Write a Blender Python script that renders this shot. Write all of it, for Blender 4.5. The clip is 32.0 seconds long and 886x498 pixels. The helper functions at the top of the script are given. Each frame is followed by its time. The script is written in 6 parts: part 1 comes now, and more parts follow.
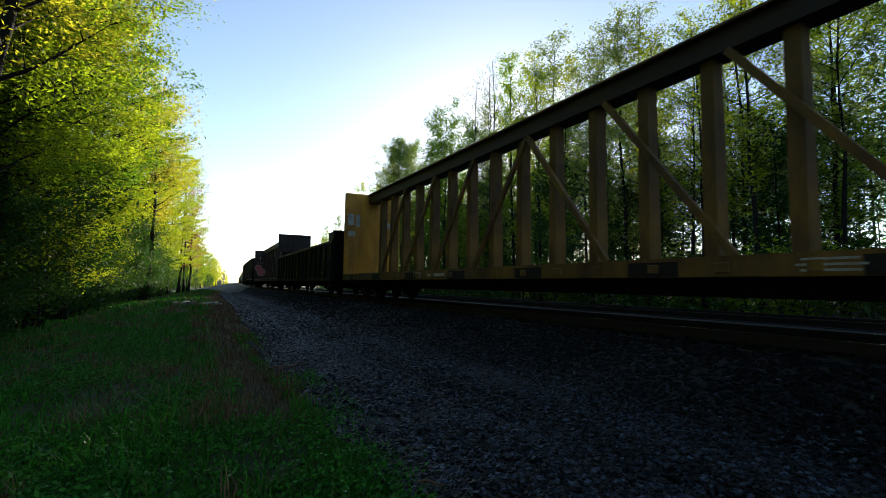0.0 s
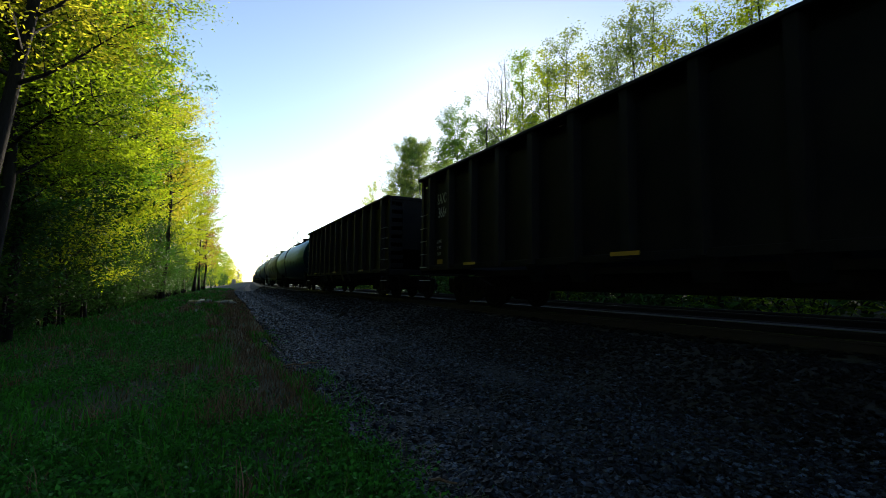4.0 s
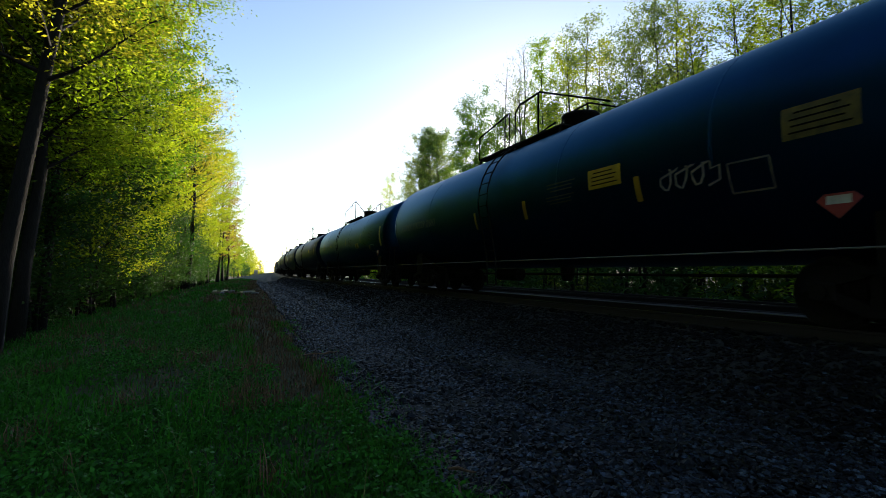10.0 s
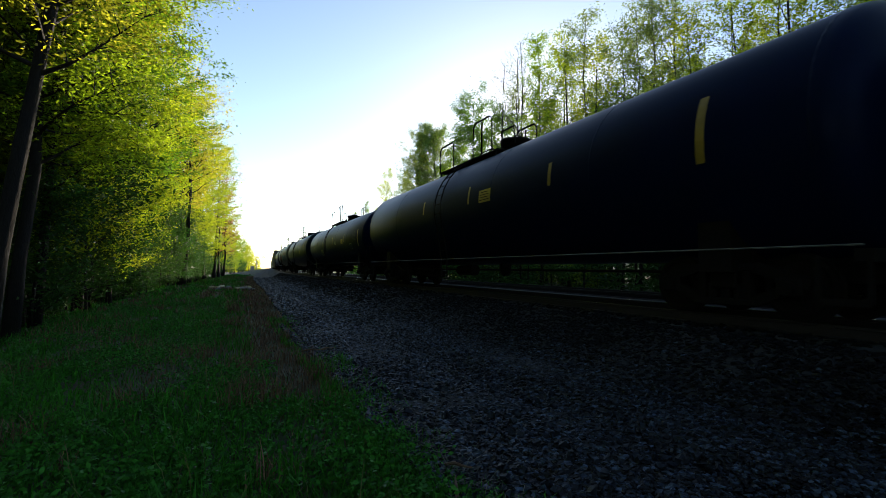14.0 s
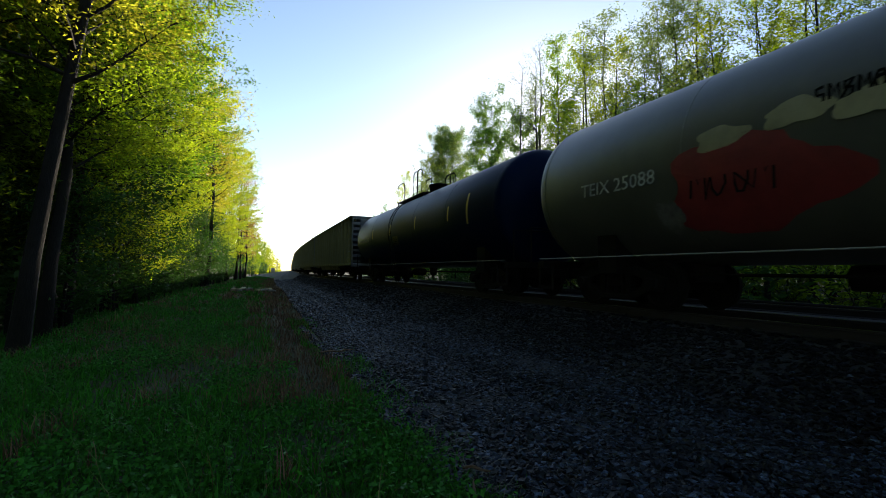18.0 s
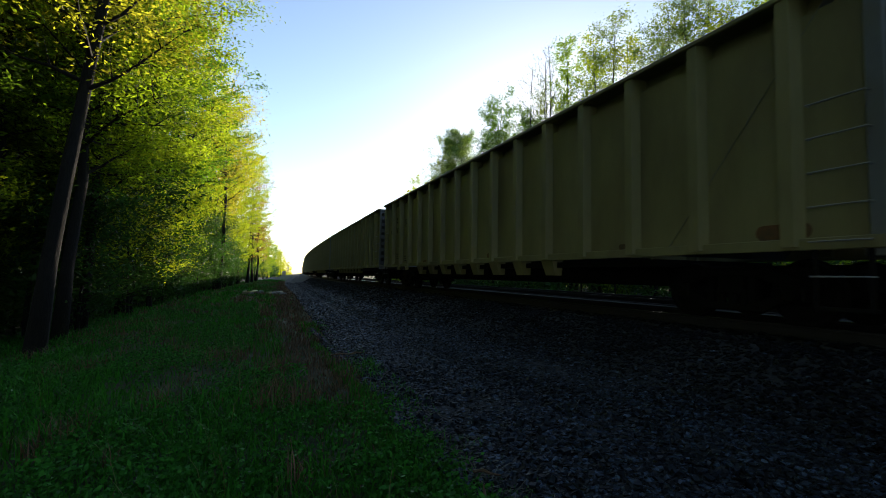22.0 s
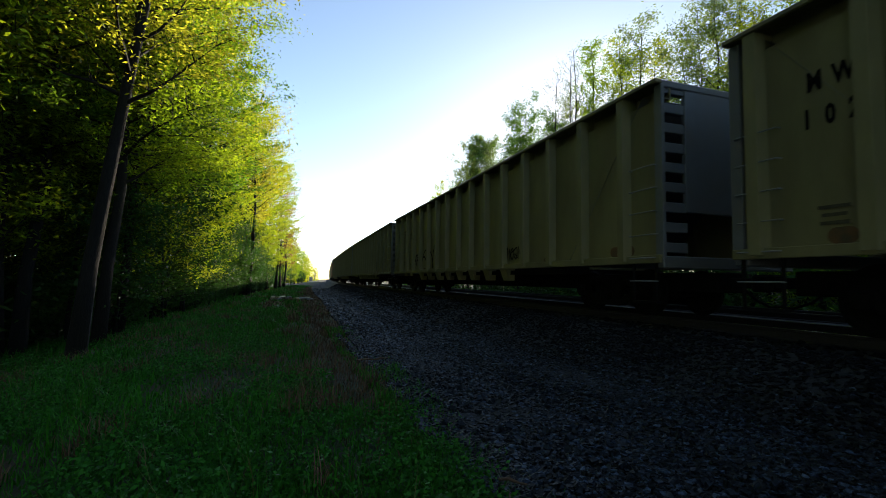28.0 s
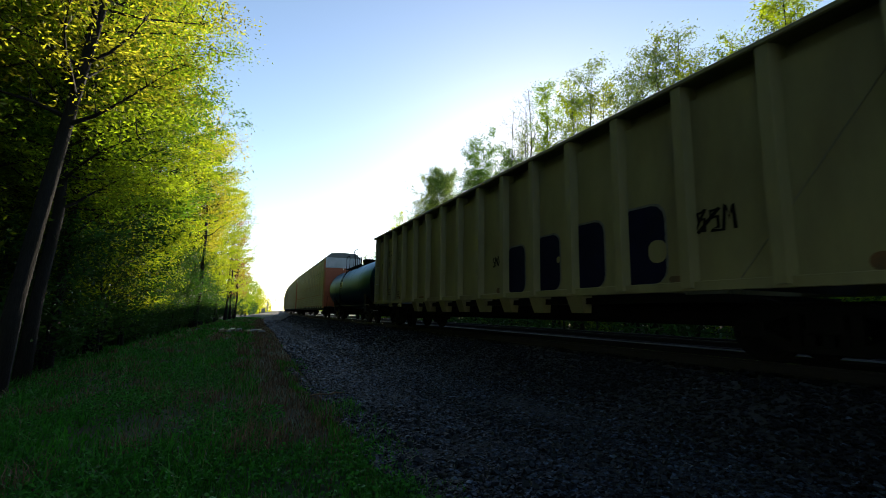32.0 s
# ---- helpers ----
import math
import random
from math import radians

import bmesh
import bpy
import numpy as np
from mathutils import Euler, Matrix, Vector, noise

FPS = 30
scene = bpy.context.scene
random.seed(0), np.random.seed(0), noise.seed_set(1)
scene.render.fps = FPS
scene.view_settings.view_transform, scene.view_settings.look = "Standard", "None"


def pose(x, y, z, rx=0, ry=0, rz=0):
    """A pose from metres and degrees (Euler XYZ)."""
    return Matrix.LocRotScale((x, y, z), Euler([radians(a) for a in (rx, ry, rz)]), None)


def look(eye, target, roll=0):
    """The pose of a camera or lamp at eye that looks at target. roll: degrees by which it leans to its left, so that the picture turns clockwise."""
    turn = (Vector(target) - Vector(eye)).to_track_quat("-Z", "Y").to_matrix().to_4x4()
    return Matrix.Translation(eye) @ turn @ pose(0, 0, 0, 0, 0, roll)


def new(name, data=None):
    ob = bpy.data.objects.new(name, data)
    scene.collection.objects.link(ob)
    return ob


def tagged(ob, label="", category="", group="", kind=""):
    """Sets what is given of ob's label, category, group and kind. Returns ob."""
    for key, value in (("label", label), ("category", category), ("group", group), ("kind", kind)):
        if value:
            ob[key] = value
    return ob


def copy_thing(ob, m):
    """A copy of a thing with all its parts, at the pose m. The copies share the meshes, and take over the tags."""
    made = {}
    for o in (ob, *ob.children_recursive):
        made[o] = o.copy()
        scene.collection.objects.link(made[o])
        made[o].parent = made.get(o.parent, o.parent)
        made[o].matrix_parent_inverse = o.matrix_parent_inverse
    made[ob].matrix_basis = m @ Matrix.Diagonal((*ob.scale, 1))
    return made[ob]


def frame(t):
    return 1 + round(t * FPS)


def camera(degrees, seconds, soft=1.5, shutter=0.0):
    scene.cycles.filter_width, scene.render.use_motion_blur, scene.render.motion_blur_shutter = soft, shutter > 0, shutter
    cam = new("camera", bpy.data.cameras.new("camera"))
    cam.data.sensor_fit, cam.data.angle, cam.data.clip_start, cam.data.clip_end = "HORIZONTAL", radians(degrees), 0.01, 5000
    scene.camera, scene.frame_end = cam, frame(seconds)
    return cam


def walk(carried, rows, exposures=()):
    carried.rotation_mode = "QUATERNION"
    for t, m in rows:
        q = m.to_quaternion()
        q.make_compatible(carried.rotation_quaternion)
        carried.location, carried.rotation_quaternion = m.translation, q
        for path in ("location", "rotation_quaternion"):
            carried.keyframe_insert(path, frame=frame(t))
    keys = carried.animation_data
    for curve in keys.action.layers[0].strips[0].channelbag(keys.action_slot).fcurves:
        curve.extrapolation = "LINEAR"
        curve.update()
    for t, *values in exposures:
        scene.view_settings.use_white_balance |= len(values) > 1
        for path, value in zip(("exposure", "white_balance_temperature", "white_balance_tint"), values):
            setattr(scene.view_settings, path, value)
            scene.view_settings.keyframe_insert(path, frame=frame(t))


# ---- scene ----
# One eye on the grass beside the line; it only turns. t, turn to the right, tilt up, lean to the left.
cam = camera(87.8, 32.0, soft=0.7, shutter=0.06)
EYE = 1.6
ROWS = [
    (0, 29.13, 4.45, 0.73), (0.5, 27.88, 4.18, 0.65), (1, 27.08, 4.12, 0.71),
    (1.5, 26.47, 4.15, 0.79), (2, 26.10, 4.17, 0.83), (2.5, 26.04, 4.16, 0.85),
    (3, 26.36, 4.16, 0.83), (3.5, 27.08, 4.25, 0.77), (5.5, 28.29, 4.24, 0.77),
    (6, 27.96, 4.04, 0.78), (6.5, 27.20, 3.58, 0.86), (7, 26.06, 3.11, 0.85),
    (7.5, 25.02, 2.77, 0.84), (8, 24.11, 2.64, 0.91), (8.5, 23.47, 2.62, 0.85),
    (9, 23.36, 2.71, 0.84), (9.5, 23.89, 2.86, 0.82), (10, 25.38, 3.11, 0.75),
    (10.5, 27.33, 3.23, 0.62), (11, 28.63, 3.35, 0.59), (11.5, 29.32, 3.39, 0.55),
    (12, 29.56, 3.44, 0.54), (12.5, 29.22, 3.50, 0.65), (13, 28.32, 3.16, 0.71),
    (13.5, 26.93, 2.79, 0.76), (14, 25.76, 2.63, 0.84), (14.5, 25.03, 2.62, 0.87),
    (15, 24.60, 2.64, 0.87), (15.5, 24.30, 2.69, 0.89), (17.5, 23.55, 2.88, 0.95),
    (18, 23.53, 2.91, 0.96), (18.5, 23.53, 2.87, 0.96), (19, 23.54, 2.94, 0.95),
    (19.5, 23.60, 3.01, 0.99), (20, 23.46, 2.71, 0.98), (20.5, 23.07, 2.60, 0.98),
    (21, 22.63, 2.64, 0.94), (21.5, 22.44, 2.81, 0.92), (22, 22.31, 3.25, 0.93),
    (22.5, 22.09, 3.66, 0.92), (23, 22.12, 3.87, 0.92), (23.5, 22.10, 4.06, 0.95),
    (24, 22.02, 4.10, 0.95), (24.5, 21.45, 3.65, 1.02), (25, 20.80, 3.10, 0.95),
    (25.5, 20.33, 2.96, 1.00), (26, 19.87, 2.90, 0.99), (26.5, 19.55, 2.97, 1.04),
    (28.5, 19.26, 4.36, 0.89), (29, 19.71, 4.82, 0.92), (29.5, 20.18, 5.40, 0.93),
    (30, 20.64, 5.76, 0.91), (30.5, 21.28, 6.11, 0.96), (31, 22.12, 6.68, 0.96),
    (31.5, 23.21, 7.30, 0.90), (32, 24.43, 7.87, 0.90),
]
walk(cam, [(t, pose(0, 0, EYE, 90 + pitch, -lean, -yaw)) for t, yaw, pitch, lean in ROWS],
     exposures=[(0.0, 1.05), (32.0, 1.05)])

# ---- world and sun ----
SUN_TURN, SUN_UP = 36.6, 13.2
world = bpy.data.worlds.new("sky")
scene.world = world
world.use_nodes = True
wn = world.node_tree
sky = wn.nodes.new("ShaderNodeTexSky")
sky.sky_type, sky.sun_disc = "NISHITA", False
sky.sun_elevation, sky.sun_rotation = radians(SUN_UP), radians(SUN_TURN)
sky.air_density, sky.dust_density, sky.ozone_density = 0.8, 0.2, 0.75
wn.links.new(sky.outputs[0], wn.nodes["Background"].inputs[0])
wn.nodes["Background"].inputs[1].default_value = 0.135
sun_data = bpy.data.lights.new("sun", "SUN")
sun_data.energy, sun_data.angle, sun_data.color = 5.0, radians(0.5), (1.0, 0.86, 0.66)
sun = new("sun", sun_data)
up, turn = radians(SUN_UP), radians(SUN_TURN)
to_sun = Vector((math.sin(turn) * math.cos(up), math.cos(turn) * math.cos(up), math.sin(up)))
sun.matrix_world = look(to_sun * 100, (0, 0, 0))


# ---- materials ----
def material(name, colour, rough=0.7, metal=0.0, colour2=None, scale=6.0, amount=0.5, bump=0.0, bump_scale=40.0,
             island=0.0, obj=0.0, stretch=(1, 1, 1), spec=0.5, dirt=None, dirt_scale=1.5, dirt_amount=0.5, skew=0.0, tint=(1, 1, 1)):
    """A surface of two colours mixed by noise at two scales, with dirt, relief and piece-to-piece change."""
    m = bpy.data.materials.new(name)
    m.use_nodes = True
    n, l = m.node_tree.nodes, m.node_tree.links
    b = n["Principled BSDF"]
    b.inputs["Roughness"].default_value, b.inputs["Metallic"].default_value = rough, metal
    b.inputs["Specular IOR Level"].default_value = spec
    b.inputs["Specular Tint"].default_value = (*tint, 1)
    tc = n.new("ShaderNodeTexCoord")
    mp = n.new("ShaderNodeMapping")
    mp.inputs["Scale"].default_value = stretch
    l.new(tc.outputs["Object"], mp.inputs[0])
    nz = n.new("ShaderNodeTexNoise")
    nz.inputs["Scale"].default_value, nz.inputs["Detail"].default_value, nz.inputs["Roughness"].default_value = scale, 6, 0.65
    l.new(mp.outputs[0], nz.inputs["Vector"])
    ramp = n.new("ShaderNodeMapRange")
    ramp.inputs[1].default_value, ramp.inputs[2].default_value = 0.35, 0.65
    l.new(nz.outputs["Fac"], ramp.inputs[0])
    mix = n.new("ShaderNodeMix")
    mix.data_type = "RGBA"
    c2 = colour2 or tuple(c * (1 - amount) for c in colour)
    mix.inputs[6].default_value, mix.inputs[7].default_value = (*colour, 1), (*c2, 1)
    l.new(ramp.outputs[0], mix.inputs[0])
    out = mix.outputs[2]
    if dirt:
        nd = n.new("ShaderNodeTexNoise")
        nd.inputs["Scale"].default_value, nd.inputs["Detail"].default_value = dirt_scale, 8
        l.new(mp.outputs[0], nd.inputs["Vector"])
        rd = n.new("ShaderNodeMapRange")
        rd.inputs[1].default_value, rd.inputs[2].default_value, rd.inputs[4].default_value = 0.45, 0.72, dirt_amount
        l.new(nd.outputs["Fac"], rd.inputs[0])
        md = n.new("ShaderNodeMix")
        md.data_type = "RGBA"
        md.inputs[7].default_value = (*dirt, 1)
        l.new(rd.outputs[0], md.inputs[0])
        l.new(out, md.inputs[6])
        out = md.outputs[2]
    if island or obj:
        hs = n.new("ShaderNodeHueSaturation")
        src = n.new("ShaderNodeNewGeometry").outputs["Random Per Island"] if island else n.new("ShaderNodeObjectInfo").outputs["Random"]
        k = island or obj
        mv = n.new("ShaderNodeMapRange")
        mv.inputs[3].default_value, mv.inputs[4].default_value = 1 - k, 1 + k
        if skew:
            pw = n.new("ShaderNodeMath")
            pw.operation = "POWER"
            pw.inputs[1].default_value = skew
            l.new(src, pw.inputs[0])
            src, mv.inputs[4].default_value = pw.outputs[0], 1 + k * skew
        l.new(src, mv.inputs[0])
        l.new(mv.outputs[0], hs.inputs["Value"])
        l.new(out, hs.inputs["Color"])
        out = hs.outputs[0]
    l.new(out, b.inputs["Base Color"])
    if bump:
        nb = n.new("ShaderNodeTexNoise")
        nb.inputs["Scale"].default_value, nb.inputs["Detail"].default_value = bump_scale, 5
        l.new(mp.outputs[0], nb.inputs["Vector"])
        bp = n.new("ShaderNodeBump")
        bp.inputs["Strength"].default_value, bp.inputs["Distance"].default_value = min(1, bump), 0.02
        l.new(nb.outputs["Fac"], bp.inputs["Height"])
        l.new(bp.outputs[0], b.inputs["Normal"])
    return m


def leaf_material(name, colour, through_colour, share=0.5, vary=0.35, gloss=0.12):
    """A thin leaf that lets light through, with change of tone from leaf to leaf."""
    m = bpy.data.materials.new(name)
    m.use_nodes = True
    n, l = m.node_tree.nodes, m.node_tree.links
    n.remove(n["Principled BSDF"])
    rnd = n.new("ShaderNodeNewGeometry").outputs["Random Per Island"]
    mv = n.new("ShaderNodeMapRange")
    mv.inputs[3].default_value, mv.inputs[4].default_value = 1 - vary, 1 + vary
    l.new(rnd, mv.inputs[0])
    info = n.new("ShaderNodeObjectInfo")
    mh = n.new("ShaderNodeMapRange")
    mh.inputs[3].default_value, mh.inputs[4].default_value = 0.492, 0.518
    l.new(info.outputs["Random"], mh.inputs[0])
    outs = []
    for c in (colour, through_colour):
        hs = n.new("ShaderNodeHueSaturation")
        hs.inputs["Color"].default_value = (*c, 1)
        l.new(mv.outputs[0], hs.inputs["Value"])
        l.new(mh.outputs[0], hs.inputs["Hue"])
        outs.append(hs.outputs[0])
    d, tr = n.new("ShaderNodeBsdfPrincipled"), n.new("ShaderNodeBsdfTranslucent")
    d.inputs["Roughness"].default_value, d.inputs["Specular IOR Level"].default_value = 0.48, gloss
    l.new(outs[0], d.inputs["Base Color"])
    l.new(outs[1], tr.inputs[0])
    mx = n.new("ShaderNodeMixShader")
    mx.inputs[0].default_value = share
    l.new(d.outputs[0], mx.inputs[1])
    l.new(tr.outputs[0], mx.inputs[2])
    l.new(mx.outputs[0], n["Material Output"].inputs[0])
    return m


M = {
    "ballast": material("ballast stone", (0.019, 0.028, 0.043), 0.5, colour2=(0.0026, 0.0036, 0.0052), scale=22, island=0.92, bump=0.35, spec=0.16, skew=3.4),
    # The same stone in a darker colour that holds the train's shade.
    "ballast_shaded": material("ballast stone darkened for train shade", (0.005, 0.006, 0.0085), 0.65, colour2=(0.0014, 0.0016, 0.0022), scale=22, island=0.85, bump=0.35, spec=0.1, skew=2.6),
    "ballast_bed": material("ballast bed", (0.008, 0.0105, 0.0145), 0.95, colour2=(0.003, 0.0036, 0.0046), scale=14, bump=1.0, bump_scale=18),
    "soil": material("soil and thatch", (0.018, 0.036, 0.007), 0.95, colour2=(0.010, 0.024, 0.004), scale=2.2, bump=1.0, bump_scale=14,
                     dirt=(0.04, 0.022, 0.012), dirt_scale=0.7, dirt_amount=0.8),
    "steel": material("worn rail head", (0.34, 0.33, 0.32), 0.22, 1.0, amount=0.3, scale=14),
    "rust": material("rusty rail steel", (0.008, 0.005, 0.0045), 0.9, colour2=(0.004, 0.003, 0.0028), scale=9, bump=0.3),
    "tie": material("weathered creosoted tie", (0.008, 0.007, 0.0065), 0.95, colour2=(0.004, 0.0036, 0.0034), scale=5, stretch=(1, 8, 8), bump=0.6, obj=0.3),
    "bark": material("dark grey bark", (0.013, 0.010, 0.0085), 0.95, colour2=(0.004, 0.0033, 0.003), scale=7, stretch=(4, 4, 1), bump=0.9, bump_scale=12, obj=0.25),
    "black_car": material("black car paint", (0.002, 0.0026, 0.0048), 0.6, colour2=(0.008, 0.0075, 0.0075), scale=1.5, dirt=(0.007, 0.006, 0.006), dirt_amount=0.3, spec=0.1, bump=0.05),
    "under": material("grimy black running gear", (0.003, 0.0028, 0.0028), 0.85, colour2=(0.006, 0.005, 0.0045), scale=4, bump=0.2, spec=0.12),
    "olive": material("dull tan grey hopper paint", (0.185, 0.165, 0.070), 0.65, colour2=(0.138, 0.122, 0.052), scale=1.2, stretch=(1, 1, 0.35),
                      dirt=(0.06, 0.04, 0.02), dirt_scale=0.8, dirt_amount=0.5, bump=0.05, obj=0.06),
    "grey_end": material("grey aluminium hopper end", (0.105, 0.11, 0.12), 0.5, colour2=(0.08, 0.083, 0.09), scale=1.5, dirt=(0.15, 0.13, 0.11), dirt_amount=0.4),
    "cream": material("cream tank paint", (0.185, 0.195, 0.125), 0.45, colour2=(0.14, 0.145, 0.085), scale=0.9, dirt=(0.06, 0.06, 0.035), dirt_scale=0.7, dirt_amount=0.6, stretch=(1, 1, 0.45), spec=0.35, tint=(0.7, 0.88, 1)),
    "worn_stencil": material("worn stencil", (0.016, 0.022, 0.024), 0.7, colour2=(0.006, 0.012, 0.016), scale=7, spec=0.1),
    # Both black paints are coloured blue to imitate the sky's reflection on them.
    "black_tank": material("black tank paint", (0.005, 0.031, 0.088), 0.36, metal=0.85, colour2=(0.004, 0.025, 0.068), scale=0.8, dirt=(0.006, 0.018, 0.045), dirt_scale=0.6, dirt_amount=0.35, spec=0.04, tint=(0.55, 0.75, 0.85)),
    "dull_tank": material("dull black tank paint", (0.001, 0.0060, 0.027), 0.34, colour2=(0.0014, 0.006, 0.022), scale=0.8, dirt=(0.004, 0.007, 0.016), dirt_scale=0.6, dirt_amount=0.35, spec=0.035),
    "grey_tank": material("grey tank paint", (0.075, 0.076, 0.062), 0.4, colour2=(0.05, 0.052, 0.045), scale=0.8, dirt=(0.05, 0.045, 0.035), dirt_scale=0.7, dirt_amount=0.5),
    "green_tank": material("dark olive tank paint", (0.003, 0.010, 0.020), 0.4, colour2=(0.003, 0.008, 0.014), scale=0.8, dirt=(0.012, 0.012, 0.011), dirt_amount=0.4, spec=0.13, tint=(0.35, 0.65, 1)),
    "blue_tank": material("dull blue-grey tank paint", (0.004, 0.019, 0.058), 0.4, colour2=(0.003, 0.012, 0.040), scale=0.9, stretch=(1, 1, 0.4), dirt=(0.008, 0.014, 0.022), dirt_scale=0.8, dirt_amount=0.5, spec=0.07),
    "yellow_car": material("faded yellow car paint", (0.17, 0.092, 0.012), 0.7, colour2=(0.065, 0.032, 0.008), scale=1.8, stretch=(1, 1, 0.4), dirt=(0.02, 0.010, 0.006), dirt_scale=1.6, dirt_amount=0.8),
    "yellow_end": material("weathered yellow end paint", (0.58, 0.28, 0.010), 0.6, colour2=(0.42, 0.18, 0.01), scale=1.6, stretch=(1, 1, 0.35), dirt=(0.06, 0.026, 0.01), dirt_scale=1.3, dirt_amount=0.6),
    "brown_car": material("red-brown car paint", (0.022, 0.0075, 0.0065), 0.65, colour2=(0.012, 0.005, 0.0048), scale=1.3, dirt=(0.013, 0.011, 0.010), dirt_scale=0.8, dirt_amount=0.4),
    "orange": material("orange-red end paint", (0.42, 0.10, 0.035), 0.55, amount=0.2, scale=1.5),
    "rack": material("pale yellow galvanised rack panel", (0.45, 0.38, 0.20), 0.5, colour2=(0.36, 0.31, 0.17), scale=1.0, dirt=(0.2, 0.14, 0.08), dirt_amount=0.4),
    "white": material("grimy white stencil paint", (0.40, 0.40, 0.38), 0.7, amount=0.45, scale=4),
    "faded": material("faded grey stencil paint", (0.12, 0.12, 0.115), 0.75, amount=0.5, scale=5),
    "faded_dim": material("dim worn stencil paint", (0.055, 0.058, 0.056), 0.8, amount=0.6, scale=9),
    "stencil_dim": material("worn dark stencil paint", (0.05, 0.043, 0.022), 0.8, amount=0.5, scale=6),
    "stencil_pale": material("worn pale stencil paint", (0.20, 0.19, 0.15), 0.75, amount=0.5, scale=5),
    "white_end": material("white end paint", (0.62, 0.64, 0.68), 0.55, amount=0.2, scale=2),
    "stripe": material("yellow reflective strip", (0.28, 0.175, 0.012), 0.5, amount=0.25, scale=3),
    "panel_yellow": material("yellow notice panel", (0.42, 0.28, 0.016), 0.5, amount=0.3, scale=5),
    "stripe_dim": material("grimed yellow panel paint", (0.11, 0.085, 0.012), 0.7, colour2=(0.05, 0.04, 0.01), scale=7),
    "dark_paint": material("black stencil paint", (0.005, 0.005, 0.005), 0.9, amount=0.3, scale=3, spec=0.1),
    "navy": material("dark violet-blue spray paint", (0.005, 0.006, 0.022), 0.8, amount=0.3, scale=2, spec=0.08),
    "teal": material("teal spray paint", (0.03, 0.13, 0.13), 0.6, amount=0.4, scale=3),
    "red_paint": material("red spray paint", (0.20, 0.02, 0.022), 0.6, amount=0.3, scale=2),
    "orange_paint": material("orange spray paint", (0.22, 0.06, 0.02), 0.6, amount=0.4, scale=2),
    "cream_paint": material("cream spray paint", (0.28, 0.25, 0.14), 0.6, amount=0.3, scale=2),
    "pink": material("pink spray paint", (0.5, 0.14, 0.16), 0.6, amount=0.3, scale=2),
    "rust_patch": material("rust stain", (0.13, 0.055, 0.016), 0.9, colour2=(0.06, 0.045, 0.02), scale=5),
    "galv": material("dull galvanised steel", (0.20, 0.20, 0.195), 0.6, 0.3, amount=0.2, scale=8),
    "road": material("worn asphalt", (0.16, 0.15, 0.14), 0.9, colour2=(0.11, 0.105, 0.10), scale=1.5, bump=0.3),
    "wood": material("grey weathered wood", (0.16, 0.13, 0.10), 0.9, colour2=(0.08, 0.065, 0.05), scale=4, stretch=(1, 1, 0.15), bump=0.5),
    "dry": leaf_material("dry straw grass", (0.155, 0.095, 0.058), (0.10, 0.06, 0.03), 0.3, 0.5),
    "straw_pale": leaf_material("bleached dead straw", (0.13, 0.125, 0.09), (0.07, 0.06, 0.035), 0.25, 0.6),
    "thatch": leaf_material("dead brown grass", (0.10, 0.058, 0.034), (0.07, 0.04, 0.02), 0.25, 0.6, 0.15),
    "straw": leaf_material("seeding grass stalks", (0.13, 0.14, 0.05), (0.12, 0.13, 0.03), 0.35, 0.4),
    "grass": leaf_material("green grass", (0.040, 0.150, 0.012), (0.045, 0.19, 0.010), 0.4, 0.5),
    "weed": leaf_material("green broad weed leaves", (0.034, 0.145, 0.020), (0.040, 0.18, 0.014), 0.35, 0.55),
    "leaf_gold": leaf_material("fresh yellow-green leaves", (0.095, 0.155, 0.012), (0.42, 0.49, 0.016), 0.68, 0.5),
    "leaf_green": leaf_material("spring green leaves", (0.065, 0.12, 0.012), (0.31, 0.43, 0.014), 0.64, 0.5),
    # Understory green, lowered in tone to carry the shade under the trees.
    "leaf_dark": leaf_material("green leaves with wood shade in the colour", (0.026, 0.065, 0.016), (0.05, 0.13, 0.014), 0.4),
    "leaf_deep": leaf_material("full green summer leaves", (0.045, 0.10, 0.014), (0.15, 0.28, 0.014), 0.52, 0.5),
    "leaf_olive": leaf_material("olive young leaves and tassels", (0.12, 0.125, 0.02), (0.47, 0.43, 0.028), 0.68, 0.5),
    "leaf_pale": leaf_material("pale grey-green leaves", (0.075, 0.115, 0.03), (0.26, 0.355, 0.065), 0.56),
    "leaf_red": leaf_material("reddish young leaves", (0.20, 0.09, 0.04), (0.30, 0.12, 0.04), 0.5),
}


# ---- mesh helpers ----
def part(name, bm, mat, parent=None, label="", smooth=False):
    """Links a bmesh as one mesh object under a thing or a part."""
    me = bpy.data.meshes.new(name)
    bm.to_mesh(me)
    bm.free()
    me.materials.append(M[mat] if isinstance(mat, str) else mat)
    if smooth:
        me.shade_smooth()
    ob = new(name, me)
    ob.parent = parent
    if label:
        ob["label"] = label
    return ob


def more(name, ob, parent, m):
    """Another object on the mesh of ob, at the pose m."""
    o = new(name, ob.data)
    o.parent, o.matrix_basis = parent, m
    return o


